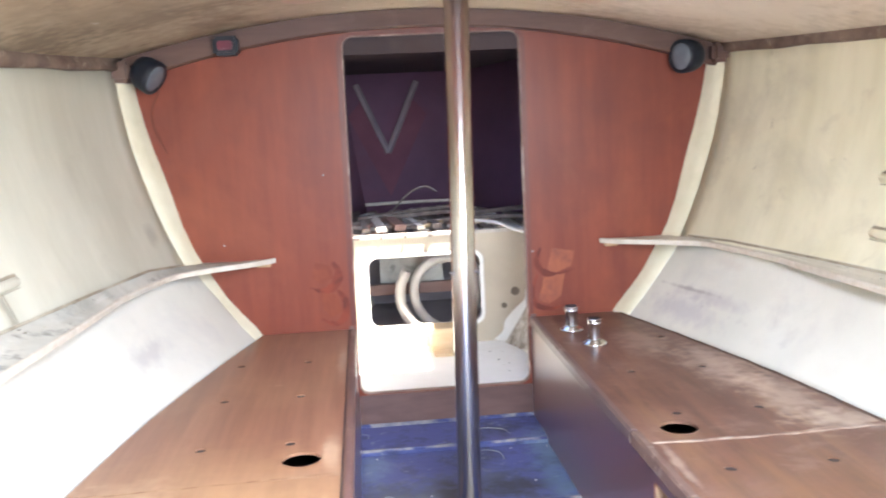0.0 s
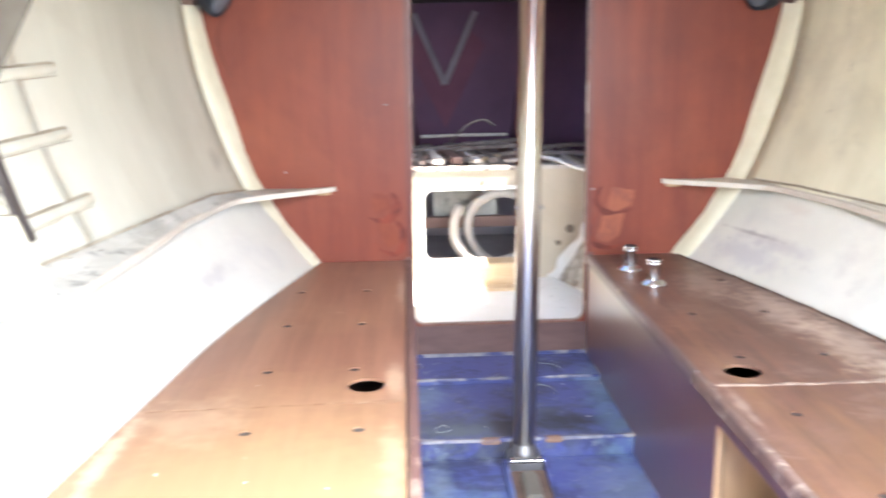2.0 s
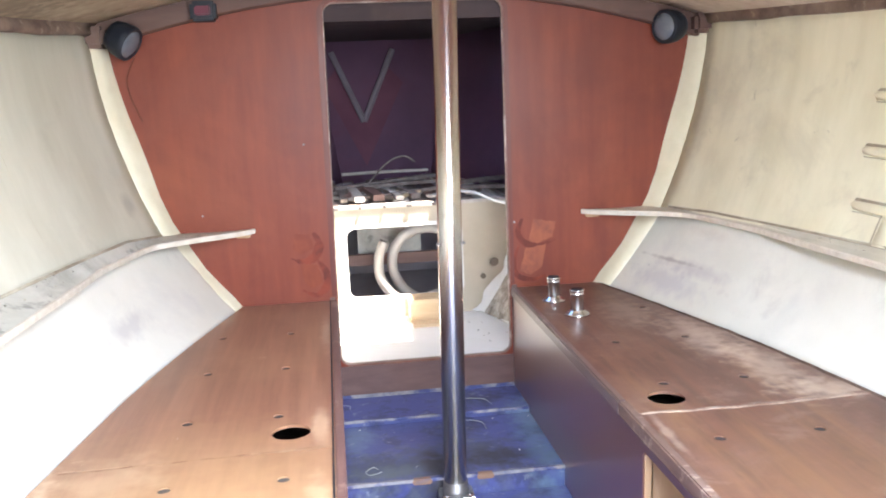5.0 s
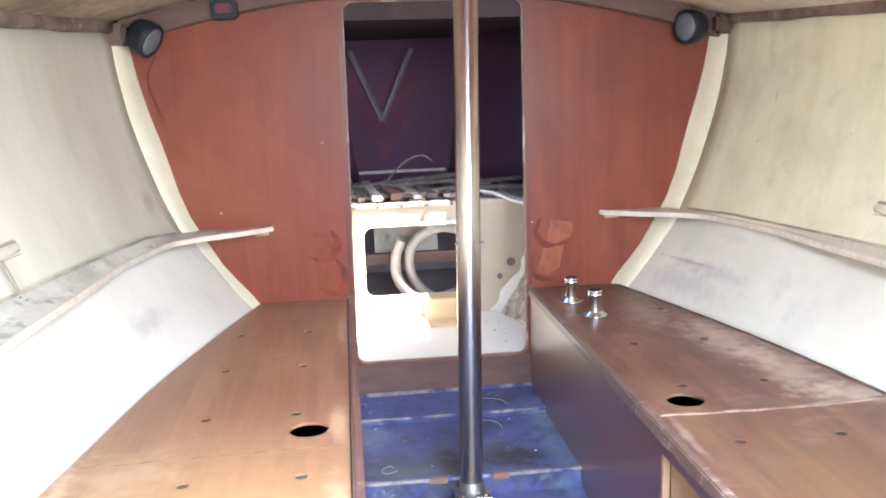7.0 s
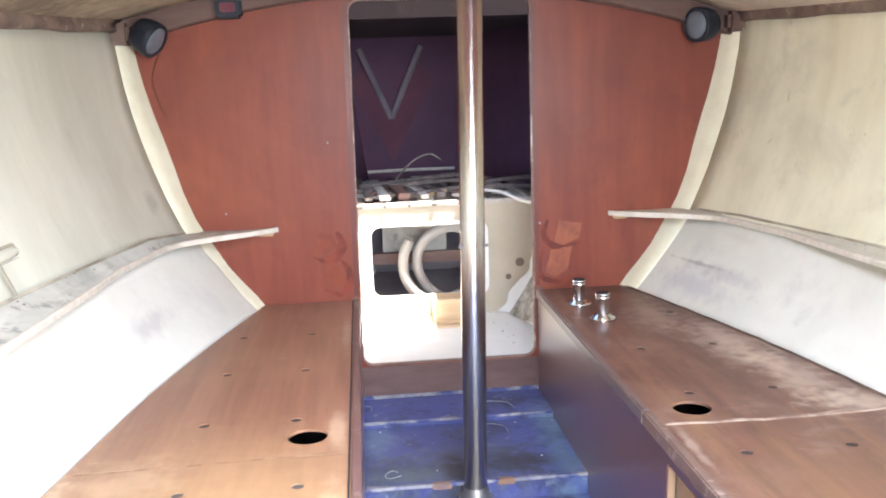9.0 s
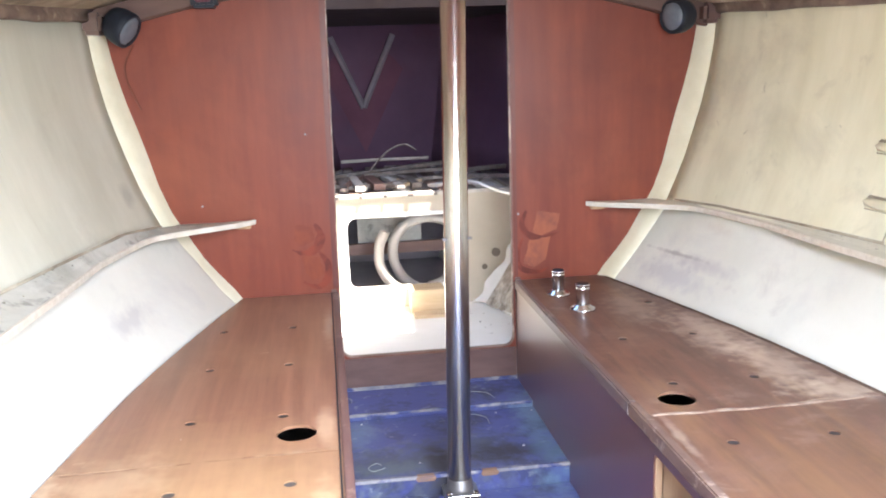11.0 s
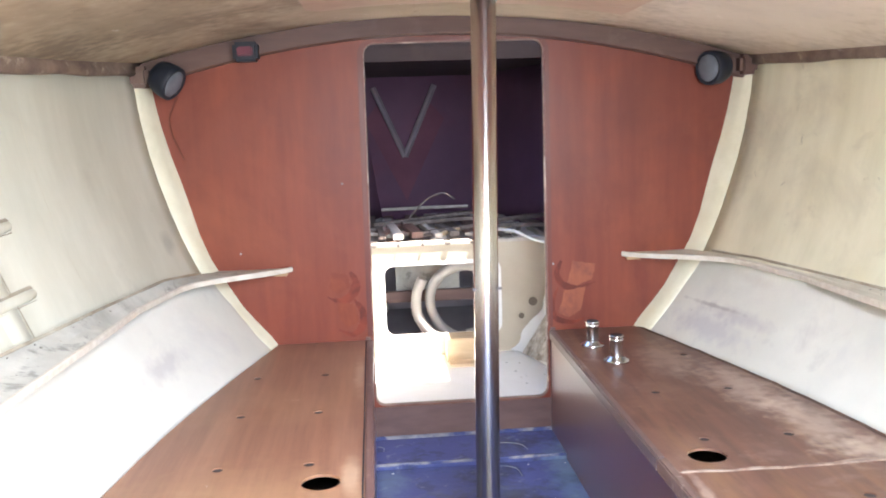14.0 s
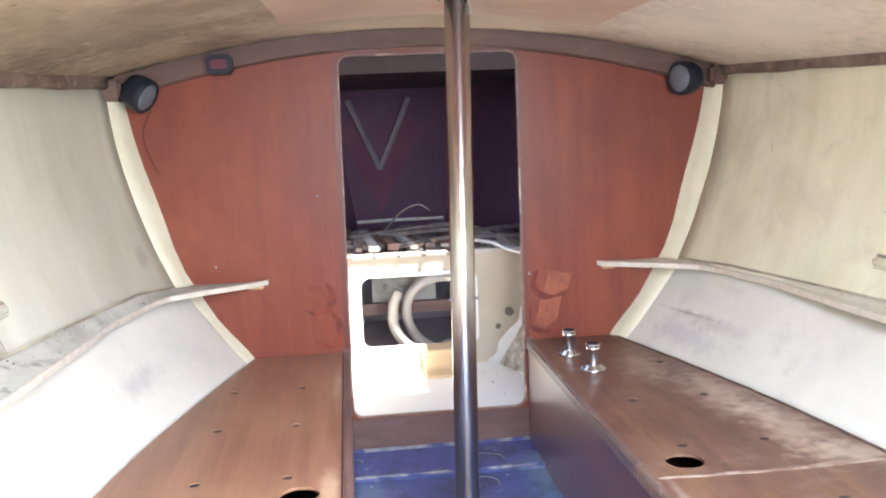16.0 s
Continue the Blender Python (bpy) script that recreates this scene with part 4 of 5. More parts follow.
    part("sealant", loft(rows), SEALANT if s < 0 else SEAM_FAINT, cp, "cracked dark sealant line" if s < 0 else "cracked pale sealant line")
    if s < 0:
        zs_b = (1.0, 1.06, 1.12, 1.18, 1.24)
        part("weld_bead", tube([(HC + s * (hull_half(1.6, z) - 0.024), 1.572 + (z - 0.74) * 0.08 + 0.017 + 0.003 * math.sin(z * 60), z) for z in zs_b], 0.0045, 6, 3), CHROME, sp_ob, "bright weld bead")
    for k in range(17 if s > 0 else 0):
        z = 0.995 + 0.0135 * k
        y = 1.572 + (z - 0.74) * 0.08
        o = hull_half(y, z) - 0.016
        part("rivet", lathe([(0.0038, 0), (0.0038, 0.002), (0.0025, 0.004)], (HC + s * o, y, z), (-s, 0, 0), 8), CHROME, sp_ob)

# ---- compression post ----
post = thing("compression_post", (0.260, 2.020, 0.03), "polished stainless steel compression post with bolted foot", "post")
tube_ob = part("tube", lathe([(0.0295, 0.075), (0.0295, 1.418)], (0, 0, 0), n=40), STEEL, post, "", True)
tube_ob.location = (0.256, 2.020, 0)
tube_ob.rotation_euler = (0, radians(0.95), 0)
part("socket", lathe([(0.0345, 0.050), (0.0345, 0.064), (0.0325, 0.067), (0.0318, 0.082), (0.0305, 0.084), (0.0305, 0.086)], (0.2575, 2.020, 0), n=32), DULLMETAL, post, "dull stained steel socket", True)
fp = part("foot_plate", boxbm(0.214, 0.302, 1.966, 2.062, 0.026, 0.056, bevel=0.004), DULLMETAL, post, "stained steel foot plate")
part("foot_lip", boxbm(0.216, 0.300, 1.958, 1.966, 0.0575, 0.0635, bevel=0.0015), CHROME, post, "bright bent lip of the foot plate")
part("foot_channel", boxbm(0.206, 0.308, 1.64, 1.956, 0.014, 0.038, bevel=0.002), GRIME_DARK, post, "dark dirty bottom of the foot channel")
for x0, x1 in ((0.198, 0.214), (0.300, 0.316)):
    rows = [[(x0, y, 0.012), (x0 + 0.002, y, zt), (x1 - 0.002, y, zt + 0.001), (x1, y, 0.012)] for y, zt in ((1.63, 0.030), (1.70, 0.034), (1.87, 0.046), (1.955, 0.052), (1.99, 0.052))]
    part("foot_cheek", loft(rows), BLUE, post, "blue painted cheek of the foot channel")
part("foot_wedge", boxbm(0.236, 0.278, 1.80, 1.93, 0.036, 0.052, bevel=0.006), GUSSET, post, "dull steel wedge in the foot channel")
for x, y, z in ((0.224, 1.980, 0.056), (0.292, 1.980, 0.056), (0.257, 1.71, 0.034)):
    part("bolt", lathe([(0.008, 0), (0.008, 0.005), (0.005, 0.008)], (x, y, z), n=8), CHROME, fp)
part("pin", tube([(0.233, 2.007, 0.700), (0.303, 2.007, 0.700)], 0.004, 6, 1), DULLMETAL, post, "dark pin through the post")
part("head_plate", boxbm(0.232, 0.326, 1.985, 2.055, 1.4105, 1.4150, bevel=0.0015), STRAP, post, "dull steel plate under the deckhead")
for x in (0.240, 0.315):
    part("head_cheek", boxbm(x - 0.003, x + 0.003, 1.992, 2.046, 1.394, 1.4105, bevel=0.001), STRAP, post)
part("frayed_tie", tube([(0.306, 2.010, 1.36), (0.308, 2.003, 1.375), (0.302, 2.005, 1.385), (0.312, 2.000, 1.392)], 0.002, 5, 3), WIRE, post, "pale frayed tie at the top")


# ---- chrome deck fittings on the starboard locker ----
def fitting(at, name="chrome_fitting"):
    th = thing(name, at, "chrome through-deck pipe fitting with round flange on locker top", "fitting", "chrome fittings")
    part("flange", lathe([(0.036, 0), (0.036, 0.003), (0.034, 0.006), (0.026, 0.0085), (0.022, 0.014), (0.020, 0.015)], at, n=28), CHROME, th, "", True)
    nk = part("neck", lathe([(0.0195, 0.013), (0.0190, 0.020), (0.0185, 0.058), (0.0195, 0.059), (0.0195, 0.063), (0.0185, 0.064), (0.0185, 0.068), (0.0205, 0.069), (0.0205, 0.073), (0.016, 0.074)], at, n=24), CHROME, th, "", True)
    # the neck is closed; a black disc on top paints the bore's shade
    part("bore", lathe([(0.0165, 0.0735), (0.0165, 0.0755)], at, n=20), BLACK, nk, "black disc coloured as the shaded bore")


fitting((0.638, 2.470, SEAT))
fitting((0.661, 2.295, SEAT))


# ---- round lamps at the bulkhead corners ----
def lamp(at, aim, label):
    th = thing("bulkhead_lamp", at, label, "lamp", "bulkhead lamps")
    d = Vector(aim).normalized()
    hs = part("housing", lathe([(0.026, -0.050), (0.043, -0.042), (0.050, -0.022), (0.052, 0.004), (0.051, 0.018), (0.047, 0.021), (0.043, 0.018)], at, d, 32), BLACK, th, "", True)
    part("lens", lathe([(0.0425, 0.013), (0.040, 0.0195), (0.027, 0.024), (0.009, 0.026)], at, d, 28), LENS, hs, "cloudy grey lens", True)
    part("bracket", boxbm(at[0] - 0.02, at[0] + 0.02, at[1], BH - 0.002, at[2] - 0.02, at[2] + 0.02, bevel=0.004), BLACK, th)


lamp((-0.565, 2.615, 1.235), (1.0, -0.35, -0.62), "round black corner lamp with cloudy grey lens")
lamp((1.052, 2.615, 1.226), (-1.0, -0.48, -0.06), "round black corner lamp with cloudy grey lens")
w = thing("lamp_wire", (-0.54, 2.675, 1.18), "thin loose brown wire hanging below the lamp", "wire")
part("strand", tube([(-0.556, 2.672, 1.195), (-0.572, 2.674, 1.165), (-0.586, 2.675, 1.130), (-0.582, 2.675, 1.085), (-0.561, 2.675, 1.028), (-0.553, 2.676, 1.006)], 0.0028, 6, 5), DKWIRE, w)

sw = thing("switch", (-0.341, 2.66, 1.315), "small black switch box with dull red rocker", "switch")
bm = boxbm(-0.378, -0.305, 2.598, 2.660, 1.285, 1.341, bevel=0.008)
case = part("case", bm, BLACK, sw)
part("rocker", boxbm(-0.364, -0.319, 2.591, 2.602, 1.300, 1.327, bevel=0.004), REDSW, case, "dull red rocker")

# bare patches and glue smears beside the doorway
def smear(pts, width):
    P = [Vector((x, 0, z)) for x, z in pts]
    rows = []
    for i in range(len(P) - 1):
        a0, a1, a2, a3 = P[max(i - 1, 0)], P[i], P[i + 1], P[min(i + 2, len(P) - 1)]
        for k in range(6):
            t = k / 6
            p = 0.5 * (2 * a1 + (a2 - a0) * t + (2 * a0 - 5 * a1 + 4 * a2 - a3) * t * t + (3 * a1 - a0 - 3 * a2 + a3) * t ** 3)
            rows.append(p)
    rows.append(P[-1])
    out = []
    for i, p in enumerate(rows):
        d = (rows[min(i + 1, len(rows) - 1)] - rows[max(i - 1, 0)]).normalized()
        nrm = Vector((-d.z, 0, d.x))
        f = i / (len(rows) - 1)
        w = width * (0.25 + 0.9 * math.sin(math.pi * min(1, f * 1.1)) ** 0.7 + 0.35 * noise.noise(p * 60))
        out.append([(q.x, BH - 0.0006, q.z) for q in (p + nrm * w, p - nrm * w)])
    return loft(out, 0.0004, (0, -1, 0))


def patch(pts):
    ring_pts = []
    for k, (x, z) in enumerate(pts):
        x2, z2 = pts[(k + 1) % len(pts)]
        for q in range(5):
            f = q / 5
            v = Vector((x + (x2 - x) * f, 0, z + (z2 - z) * f))
            ring_pts.append((v.x + 0.0035 * noise.noise(v * 70), v.z + 0.0035 * noise.noise(v * 70 + Vector((9, 0, 0)))))
    return plate(ring_pts, [], 0.0005, lambda u, v, w: Vector((u, BH - 0.0011 + w, v)))


for pts, wd in ((((-0.075, 0.640), (-0.058, 0.606), (-0.072, 0.566), (-0.108, 0.549), (-0.148, 0.562)), 0.0115), (((-0.066, 0.552), (-0.041, 0.512), (-0.045, 0.465), (-0.075, 0.440), (-0.118, 0.458)), 0.0105),
                (((0.592, 0.644), (0.577, 0.602), (0.598, 0.566), (0.645, 0.553), (0.700, 0.570)), 0.009), (((0.580, 0.560), (0.562, 0.505), (0.573, 0.458), (0.625, 0.443), (0.665, 0.455)), 0.0075)):
    part("glue_smear", smear(pts, wd), SMEAR, bulk, "dark curved glue smear")
for pts in (((0.628, 0.640), (0.702, 0.628), (0.690, 0.578), (0.640, 0.562), (0.612, 0.572)), ((0.602, 0.548), (0.670, 0.556), (0.654, 0.482), (0.614, 0.458), (0.580, 0.474)), ((-0.135, 0.640), (-0.085, 0.636), (-0.076, 0.590), (-0.115, 0.572), (-0.140, 0.590)), ((-0.120, 0.545), (-0.066, 0.536), (-0.052, 0.480), (-0.092, 0.462), (-0.112, 0.490))):
    part("bare_patch", patch(pts), BARE if pts[0][0] > 0 else BARE_DULL, bulk, "bare orange wood patch")

# small pale marks and screws in the bulkhead
for x, z in ((-0.405, 0.712), (-0.085, 0.915), (0.566, 0.635)):
    part("screw", lathe([(0.0036, 0), (0.0036, 0.001), (0.0025, 0.002)], (x, BH - 0.0005, z), (0, -1, 0), 8), DULLMETAL, bulk)

# ---- galley corner by the companionway ----
gal = thing("galley_cabinet", (0.92, 0.60, SEAT), "red mahogany cabinet end with rounded pale edge beside the seat", "cabinet")
out = rounded(0.680, 1.16, 0.424, 0.618, 0.082, 14, (0, 1, 0, 0))
inn = rounded(0.690, 1.16, 0.424, 0.608, 0.072, 14, (0, 1, 0, 0))
part("end_panel", plate(inn, [], 0.018, lambda u, v, w: Vector((u, 0.700 + w, v))), GALLEY, gal)
a, b = out[1:17], inn[1:17]
rows = [[(p[0], 0.697, p[1]), (q[0], 0.696, q[1]), (q[0], 0.722, q[1]), (p[0], 0.722, p[1]), (p[0], 0.697, p[1])] for p, q in zip(a, b)]
rows.insert(0, [(1.16, 0.697, 0.618), (1.16, 0.696, 0.608), (1.16, 0.722, 0.608), (1.16, 0.722, 0.618), (1.16, 0.697, 0.618)])
part("edge_band", loft(rows), PALE_TRIM, gal, "pale rounded edge banding", True)
wt = part("worktop", boxbm(0.708, 1.16, 0.30, 0.696, 0.582, 0.600, bevel=0.002), GELCOAT, gal, "white worktop")
part("worktop_edge", boxbm(0.702, 0.7075, 0.30, 0.696, 0.580, 0.594, bevel=0.001), PALE_TRIM, wt, "raw plywood worktop edge")
part("side_panel", boxbm(0.712, 0.726, 0.30, 0.698, 0.424, 0.581), GALLEY, gal)

# ---- loose cords on the sole ----
for pts in (((0.32, 2.55, 0.095), (0.37, 2.57, 0.098), (0.42, 2.55, 0.096), (0.445, 2.50, 0.095)), ((0.31, 2.39, 0.084), (0.355, 2.405, 0.088), (0.385, 2.38, 0.085), (0.40, 2.33, 0.084)),
            ((0.075, 2.105, 0.084), (0.05, 2.10, 0.084), (0.035, 2.12, 0.084), (0.05, 2.138, 0.084), (0.07, 2.135, 0.084)), ((-0.02, 2.60, 0.098), (0.0, 2.58, 0.100), (0.01, 2.55, 0.098))):
    c = thing("twine", pts[0], "thin pale piece of twine lying on the blue sole", "twine", "twine pieces")
    part("strand", tube([(x + 0.006 * math.sin(i * 2.3 + x * 40), y + 0.006 * math.cos(i * 1.9 + y * 30), z) for i, (x, y, z) in enumerate(pts)], 0.0009, 5, 6), WIRE, c)

# ---- forward cabin seen through the doorway ----
VY = 3.25
setting("floor_forward", boxbm(-0.6, 1.1, BH + 0.02, 3.60, 0.14, 0.200), GELCOAT, "white gelcoat floor of the forward cabin", "floor")
vb = thing("forward_berth", (0.27, 3.9, 0.20), "white moulded forward berth base with rounded locker opening", "berth")
face = plate([(-0.75, 0.20), (1.30, 0.20), (1.30, 0.628), (-0.75, 0.628)], [rounded(0.034, 0.468, 0.284, 0.556, 0.035)], 0.014, lambda u, v, w: Vector((u, VY + w, v)))
fface = part("front", face, CREAM, vb)
rim = plate(rounded(0.022, 0.480, 0.272, 0.568, 0.045), [rounded(0.036, 0.466, 0.286, 0.554, 0.034)], 0.010, lambda u, v, w: Vector((u, VY - 0.008 + w, v)))
part("opening_rim", rim, GELCOAT, fface, "white raised rim round the locker opening")
for x0, x1 in ((-0.75, -0.016), (0.012, 0.086), (0.098, 0.178), (0.190, 0.268), (0.290, 0.366), (0.382, 1.30)):
    part("front_strip", boxbm(x0, x1, VY - 0.005, VY + 0.028, 0.6285, 0.642, bevel=0.002), PALEWOOD, vb, "pale wooden strip along the berth edge")
# invented nubs in the gaps, sticking out to cast shadow lines below
for x, w in ((-0.002, 0.012), (0.092, 0.005), (0.184, 0.005), (0.279, 0.010), (0.374, 0.007)):
    part("spacer", boxbm(x - w, x + w, VY - 0.019, VY + 0.028, 0.6290, 0.640, bevel=0.002), GREYWOOD, vb, "added wooden nub casting a shadow line down the berth front")
part("locker_back", boxbm(-0.4, 0.9, 4.05, 4.07, 0.20, 0.62), DARKIN, vb, "shadowed locker back")
part("locker_floor", boxbm(-0.4, 0.9, VY + 0.016, 4.05, 0.20, 0.212), DARKIN, vb)
part("locker_cross_board", boxbm(-0.3, 0.8, 3.56, 3.58, 0.347, 0.392), REDWOOD, vb, "reddish cross board inside the locker")
part("locker_panel", boxbm(0.085, 0.352, 3.60, 3.615, 0.392, 0.60), SHELF, vb, "white panel inside the locker")

# slats of the berth
rng = random.Random(7)
for i in range(11):
    x = -0.10 + i * 0.088
    sl = thing("berth_slat", (x, 3.6, 0.632), "weathered wooden berth slat lying on the berth base", "slat", "berth slats")
    z = 0.6315
    wv, tl = rng.uniform(0.022, 0.036), rng.uniform(-0.03, 0.03)
    bm = boxbm(-wv, wv, VY + 0.03 + rng.uniform(0.0, 0.03), 4.2, z, z + rng.uniform(0.010, 0.018), bevel=0.003)
    bmesh.ops.transform(bm, verts=bm.verts, matrix=Matrix(((1, tl, 0, x - tl * VY), (0, 1, 0, 0), (0, 0, 1, 0), (0, 0, 0, 1))))
    part("board", bm, (PALEWOOD, GREYWOOD, REDWOOD, GREYWOOD)[i % 4], sl)
# loose battens and sticks on the berth
sticks = [((0.095, 3.285, 0.660), (0.060, 3.80, 0.664), 0.019, PALEWOOD), ((0.035, 3.29, 0.658), (0.020, 3.70, 0.662), 0.013, GREYWOOD), ((0.170, 3.31, 0.660), (0.120, 3.75, 0.664), 0.022, REDWOOD),
          ((0.250, 3.30, 0.657), (0.205, 3.62, 0.662), 0.015, PALEWOOD), ((0.315, 3.33, 0.657), (0.275, 3.60, 0.661), 0.018, GREYWOOD), ((0.12, 3.58, 0.676), (0.52, 3.66, 0.680), 0.014, GREYWOOD), ((-0.02, 3.52, 0.66), (0.30, 3.72, 0.672), 0.016, GREYWOOD),
          ((0.18, 3.36, 0.66), (0.42, 3.52, 0.664), 0.012, GREYWOOD), ((0.04, 3.36, 0.66), (0.12, 3.62, 0.668), 0.013, REDWOOD), ((0.40, 3.5, 0.665), (0.72, 3.40, 0.668), 0.013, GREYWOOD),
          ((0.00, 3.60, 0.672), (0.50, 3.82, 0.69), 0.015, GREYWOOD), ((0.26, 3.34, 0.656), (0.34, 3.46, 0.66), 0.010, RAWWOOD), ((0.5, 3.62, 0.668), (0.78, 3.70, 0.675), 0.015, GREYWOOD)]
for a, b, r, m in sticks:
    st = thing("loose_batten", a, "loose weathered wooden batten lying across the berth", "batten", "loose battens")
    A, B = Vector(a), Vector(b)
    d = (B - A).normalized()
    side_v = Vector((-d.y, d.x, 0)).normalized()
    bm = bmesh.new()
    vs = []
    for p in (A, A.lerp(B, 0.5) + Vector((0, 0, 0.002)), B):
        vs.append([p + side_v * r * i + Vector((0, 0, r * 0.55 * j)) for i, j in ((-1, -1), (1, -1), (1, 0.8), (0.85, 1), (-0.85, 1), (-1, 0.8), (-1, -1))])
    bm = loft(vs)
    for e in (0, 2):
        bm.faces.new([bm.verts.new(p) for p in vs[e][:-1]])
    bmesh.ops.remove_doubles(bm, verts=bm.verts, dist=1e-5)
    part("wood", bm, m, st)
rng = random.Random(11)
for k in range(20):
    x, y = -0.02 + 0.66 * rng.random(), rng.uniform(3.37, 3.60)
    ln, wd, ht = rng.uniform(0.03, 0.10), rng.uniform(0.010, 0.020), rng.uniform(0.006, 0.012)
    m = [GREYWOOD, GREYWOOD, PALEWOOD, REDWOOD, RAWWOOD][k % 5]
    oc = thing("wood_offcut", (x, y, 0.650), "small weathered wood offcut lying on the berth slats", "offcut", "wood offcuts")
    bm = bmesh.new()
    box(bm, -ln, ln, -wd, wd, 0, ht, bevel=0.002)
    bmesh.ops.transform(bm, verts=bm.verts, matrix=Matrix.Translation((x, y, 0.6495)) @ Euler((rng.uniform(-0.05, 0.05), 0, rng.uniform(0.4, 2.7))).to_matrix().to_4x4())
    part("wood", bm, m, oc)
st = thing("thin_strip", (0.23, 3.95, 0.69), "thin pale strip of wood resting on the battens", "strip")
part("wood", tube([(0.040, 3.95, 0.697), (0.23, 3.95, 0.700), (0.435, 3.95, 0.6985)], 0.0075, 6, 2), PALEWOOD, st)
cord = thing("bent_cane", (0.2, 3.6, 0.7), "bent thin cane standing on the berth", "cane")
part("cane", tube([(0.14, 3.52, 0.695), (0.22, 3.52, 0.775), (0.29, 3.52, 0.800), (0.335, 3.52, 0.775)], 0.0038, 6, 5), GREYWOOD, cord)
rp = thing("white_line", (0.5, 3.4, 0.66), "white rope lying over the berth edge", "rope")
part("rope", tube([(0.46, 3.36, 0.668), (0.54, 3.27, 0.664), (0.60, 3.20, 0.640), (0.68, 3.12, 0.625)], 0.006, 6, 4), GELCOAT, rp)

# hoses in the berth locker
for pts, lab in ((((0.185, 3.36, 0.480), (0.160, 3.36, 0.42), (0.160, 3.36, 0.34), (0.20, 3.36, 0.27), (0.26, 3.36, 0.228)), "ivory ribbed hose end standing in the locker"),
                 (((0.44, 3.40, 0.500), (0.36, 3.40, 0.520), (0.28, 3.40, 0.500), (0.225, 3.40, 0.44), (0.215, 3.40, 0.36), (0.25, 3.40, 0.28), (0.31, 3.40, 0.232)), "ivory hose looped inside the locker"),
                 (((0.44, 3.42, 0.500), (0.475, 3.42, 0.44), (0.47, 3.42, 0.34), (0.43, 3.42, 0.26), (0.36, 3.42, 0.232)), "ivory hose curving down inside the locker")):
    h = thing("hose", pts[-1], lab, "hose", "locker hoses")
    part("tube", tube(pts, 0.021, 12, 6), HOSE, h, "", True)

blk = thing("wood_block", (0.32, 3.16, 0.20), "small raw pine block on the white floor", "block")
part("block", boxbm(0.255, 0.385, 3.13, 3.235, 0.200, 0.290, bevel=0.003), RAWWOOD, blk)
part("batten", boxbm(0.26, 0.40, 3.06, 3.125, 0.200, 0.212, bevel=0.002), RAWWOOD, blk)

# hull sides and bow of the forward cabin
def fore_half(y, z):
    t = (y - BH) / 2.2
    lowz = max(0.0, min(1.0, (z - 0.1) / 1.2))
    return max(0.012, (0.30 + 0.66 * lowz ** 0.62) * max(0.0, 1 - t ** 1.35))


for s, side in ((-1, "port"), (1, "starboard")):
    for nm, zz, M in (("fore_wall_", (0.62, 0.75, 0.9, 1.05, 1.2, 1.36), FOREPEAK), ("fore_wall_low_", (0.12, 0.2, 0.3, 0.42, 0.54, 0.625), GELCOAT)):
        rows = [[(C + s * fore_half(y, z), y, z) for z in zz] for y in (BH + 0.02, 2.9, 3.1, 3.3, 3.6, 3.9, 4.2, 4.5, 4.7, 4.86)]
        setting(nm + side, loft(rows, 0.03, (s, 0, 0)), M, "dark maroon painted hull side in the bow" if M is FOREPEAK else "white hull side of the forward cabin", "hull side", True)
# tabbing and raw laminate on the starboard side of the forward cabin
rows = []
for k in range(30):
    t = k / 29
    z = 0.205 + 0.40 * t
    j = 0.010 * noise.noise(Vector((t * 9, 0, 0))) + 0.008 * math.sin(t * 21)
    o = 0.275 + 0.275 * t ** 0.9
    rows.append([(C + o - 0.035 + j, VY - 0.004, z), (C + o - 0.025 + j, VY - 0.012, z), (C + o - 0.002, VY - 0.030, z), (C + o + 0.016, VY - 0.055, z - 0.004), (C + o + 0.040, VY - 0.055, z - 0.004)])
setting("fore_tabbing", loft(rows), GELCOAT, "white resin tabbing with ragged edge beside the berth", "tabbing", True)
rows = []
for k in range(20):
    t = k / 19
    z = 0.202 + 0.40 * t
    xa, xb = 0.548 + 0.26 * t, 0.640 + 0.15 * t
    j = 0.010 * noise.noise(Vector((t * 8, 4, 0)))
    rows.append([(xa + (xb - xa) * f, VY - 0.045 + j - 0.30 * f, z + 0.006 * noise.noise(Vector((t * 14, f * 9, 1)))) for f in (0, 0.15, 0.3, 0.45, 0.6, 0.8, 1.0)])
setting("fore_laminate", loft(rows, 0.01, (1, 0, 0)), GRIT, "raw gritty brown laminate patch on the hull", "hull side", False)
part("bead", tube([(0.560, 3.215, 0.203), (0.590, 3.10, 0.204), (0.622, 2.98, 0.203)], 0.007, 6, 4), GELCOAT, vb, "white resin bead along the floor")
# flat discs on the tabbing, in the brown of a hole's shaded inside
for x, z, r in ((0.552, 0.344, 0.011), (0.597, 0.398, 0.017)):
    part("hole", lathe([(r, 0), (r, 0.003)], (x, VY - 0.026, z), (0, -1, 0), 14), HOLE, vb, "brown disc coloured as a shaded drain hole")

# light battens in a V on the bow
bow = thing("bow_battens", (0.18, 4.4, 0.9), "faded grey battens meeting in a V on the dark bow", "battens")
for x, z in ((0.026, 1.262), (0.325, 1.268)):
    part("batten", tube([(0.170, 4.30, 0.919), (x, 4.30, z - 0.006)], 0.015, 6, 1), FADED, bow)
setting("bow_bulkhead", boxbm(-0.6, 1.3, 4.33, 4.36, 0.55, 1.44), FOREPEAK, "dark maroon painted chain locker bulkhead", "bulkhead")
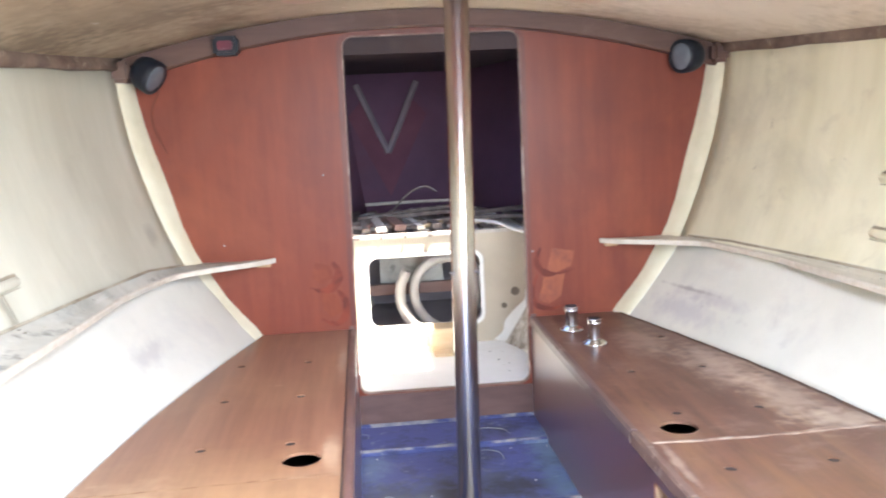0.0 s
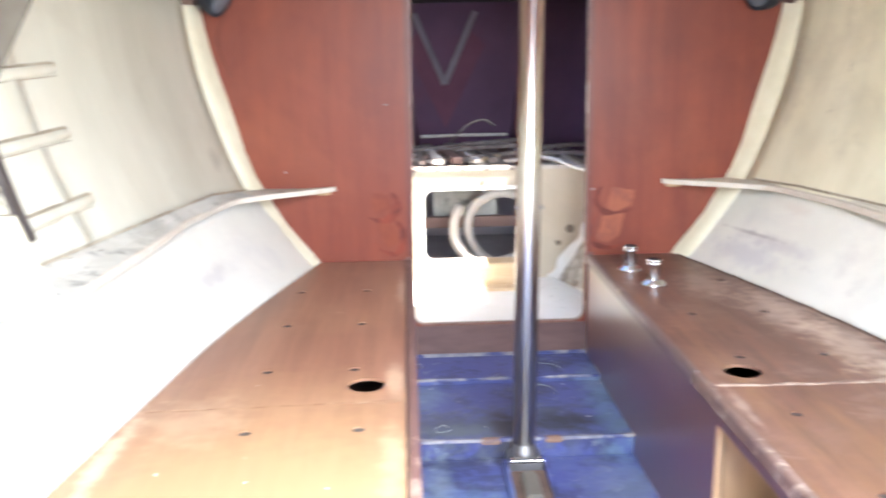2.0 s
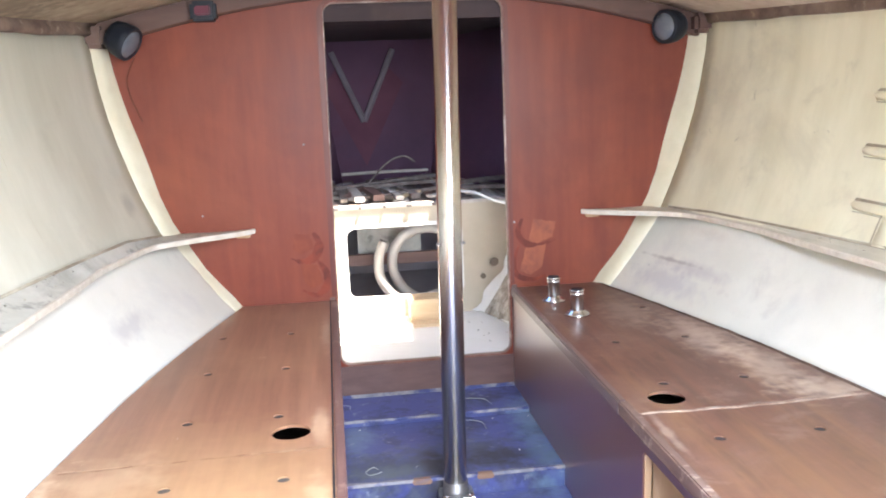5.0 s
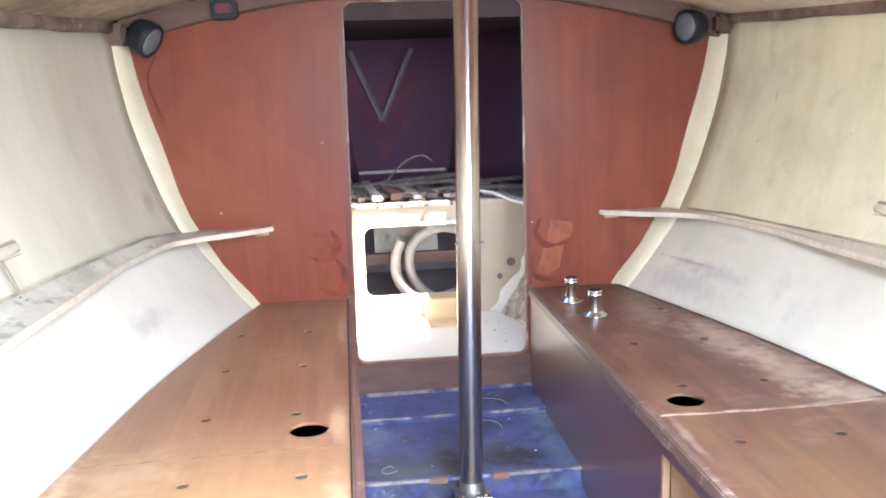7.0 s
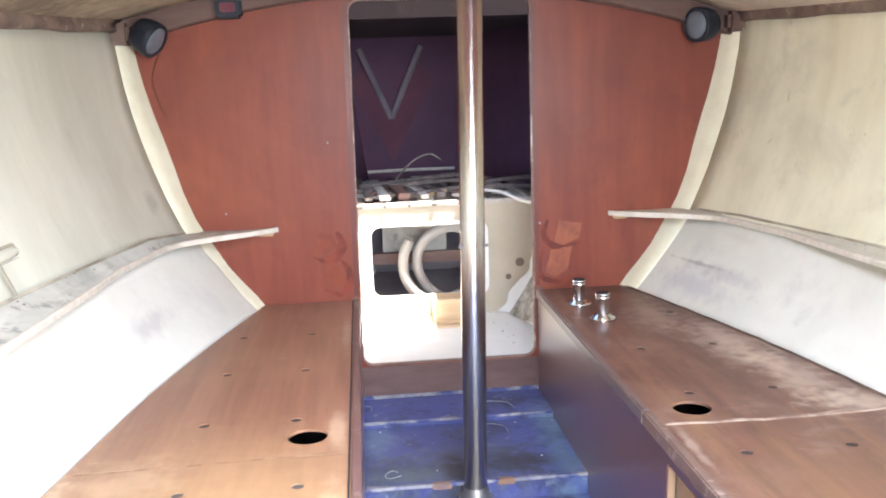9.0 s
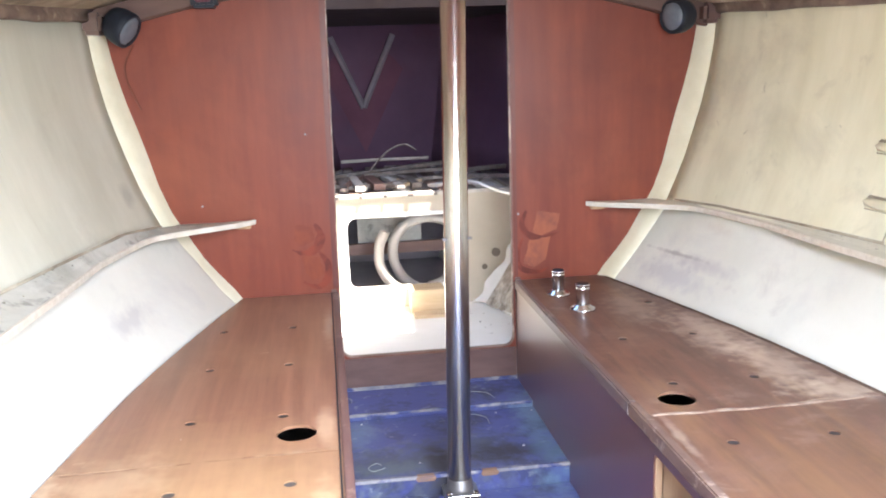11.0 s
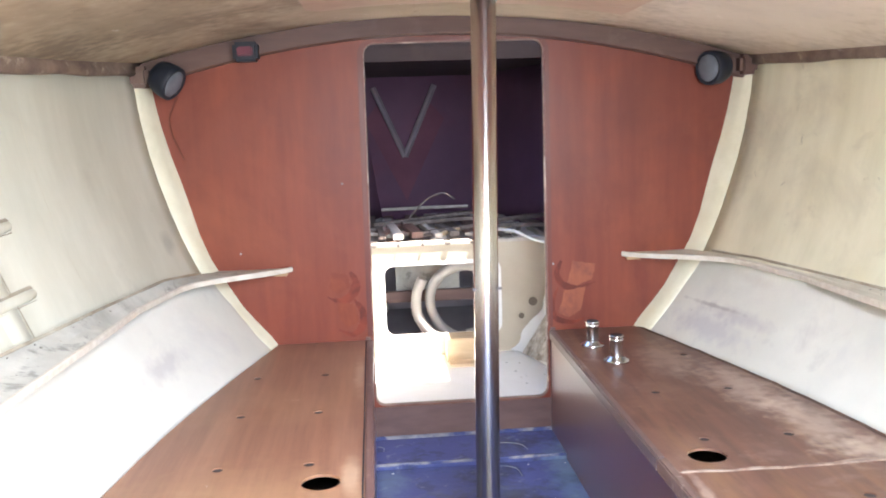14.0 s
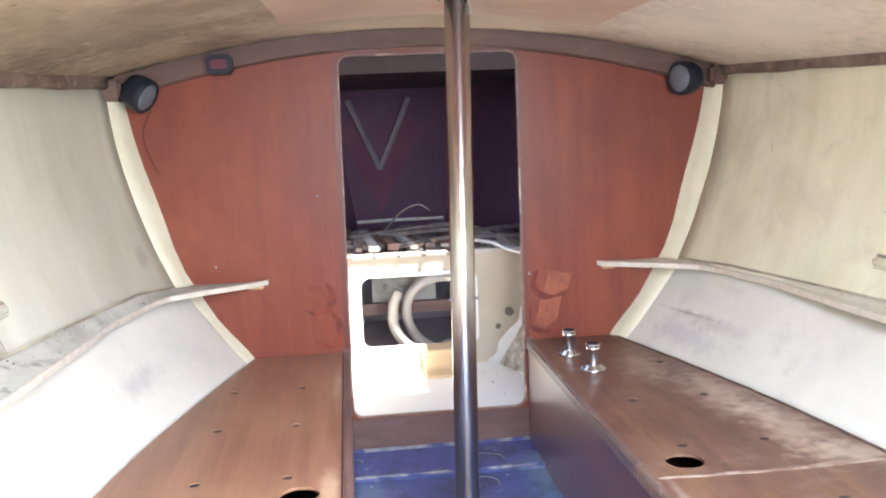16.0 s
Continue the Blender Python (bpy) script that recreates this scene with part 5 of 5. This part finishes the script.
vp = plate([(0.172, 0.70), (-0.02, 1.10), (0.05, 1.18), (0.172, 0.93), (0.30, 1.18), (0.37, 1.10)], [], 0.01, lambda u, v, w: Vector((u, 4.318 + w, v)))
part("vee_panel", vp, mat("worn_maroon_panel", (0.165, 0.072, 0.104), (0.205, 0.090, 0.126), 6, rough=0.9, spec=0.1), bow, "reddish V panel")

# fore deck with its open hatch
HX0, HX1, HY0, HY1 = 0.02, 0.60, 2.72, 3.175
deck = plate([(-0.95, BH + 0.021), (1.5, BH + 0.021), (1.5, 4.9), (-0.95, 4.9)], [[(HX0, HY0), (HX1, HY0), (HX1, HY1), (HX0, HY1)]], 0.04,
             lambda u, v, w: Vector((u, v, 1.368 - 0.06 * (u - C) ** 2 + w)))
# Deckhead colour darkened to hold back bounce light and read as shade.
setting("ceiling_forward", deck, mat("shade_darkened_deckhead", (0.048, 0.033, 0.036), (0.070, 0.050, 0.052), 4, rough=0.8, bump=0.2, stains=[((0.11, 0.08, 0.07), 3.0, 0.55, 0.72, 0.6)]), "fore deck underside darkened in colour for shade, with open hatch", "ceiling")

# ---- aft end of the cabin, behind the camera: unseen wall, white to bounce light ----
setting("wall_aft", plate([(-1.2, -0.1), (1.75, -0.1), (1.75, 1.45), (-1.2, 1.45)], [[(C - 0.36, 0.62), (C + 0.36, 0.62), (C + 0.36, 1.43), (C - 0.36, 1.43)]], 0.03,
                          lambda u, v, w: Vector((u, -1.23 + w, v))), LINER_LOW, "unseen aft wall added in white to bounce light, with companionway opening", "bulkhead")

# brown timber let into the worn step beside the post
for x0, x1 in ((0.150, 0.200), (0.318, 0.362)):
    part("timber_inlay", boxbm(x0, x1, 2.039, 2.060, 0.070, 0.0845, bevel=0.003), TIMBER, sole, "bare brown timber inlay in the step")

# paint flakes and crumbs
rng = random.Random(3)


def crumbs(name, spots_of, count, material, label):
    bm = bmesh.new()
    for _ in range(count):
        x, y, z = spots_of()
        r = rng.uniform(0.0012, 0.0034)
        m = Matrix.Translation((x, y, z + r * 0.2)) @ Euler((rng.uniform(-0.3, 0.3), rng.uniform(-0.3, 0.3), rng.uniform(0, 6))).to_matrix().to_4x4() @ Matrix.Diagonal((r * rng.uniform(0.8, 2.2), r, r * 0.45, 1))
        bmesh.ops.create_icosphere(bm, subdivisions=1, radius=1, matrix=m)
    tagged(part(name, bm, material), label, "debris", "", "stuff")


def on_shelf(s):
    y = rng.uniform(0.5, 2.2)
    a, c2 = shelf_half(y) + 0.01, hull_half(y, 0.69) - 0.01
    x = rng.uniform(a, max(a + 0.004, c2))
    return C + s * x, y, 0.664 + (shelf_back(y, s) - 0.664) * min(1, max(0, (x - a) / max(0.01, c2 - a)))


crumbs("shelf_debris", lambda: on_shelf(-1), 70, SEALANT, "dark crumbs of old sealant scattered on the shelf")
crumbs("shelf_debris", lambda: on_shelf(1), 60, SEALANT, "dark crumbs of old sealant scattered on the shelf")
crumbs("seat_flakes", lambda: (C - rng.uniform(0.40, 0.72), rng.uniform(1.0, 1.75), SEAT), 9, GELCOAT, "white paint flakes scattered on the seat")
crumbs("sole_flakes", lambda: (rng.uniform(0.0, 0.54), rng.uniform(2.12, 2.42), 0.082), 6, GELCOAT, "pale flakes scattered on the blue sole")
crumbs("fore_floor_flakes", lambda: (rng.uniform(0.42, 0.60), rng.uniform(2.78, 3.1), 0.20), 10, SEALANT, "dark specks on the white floor")
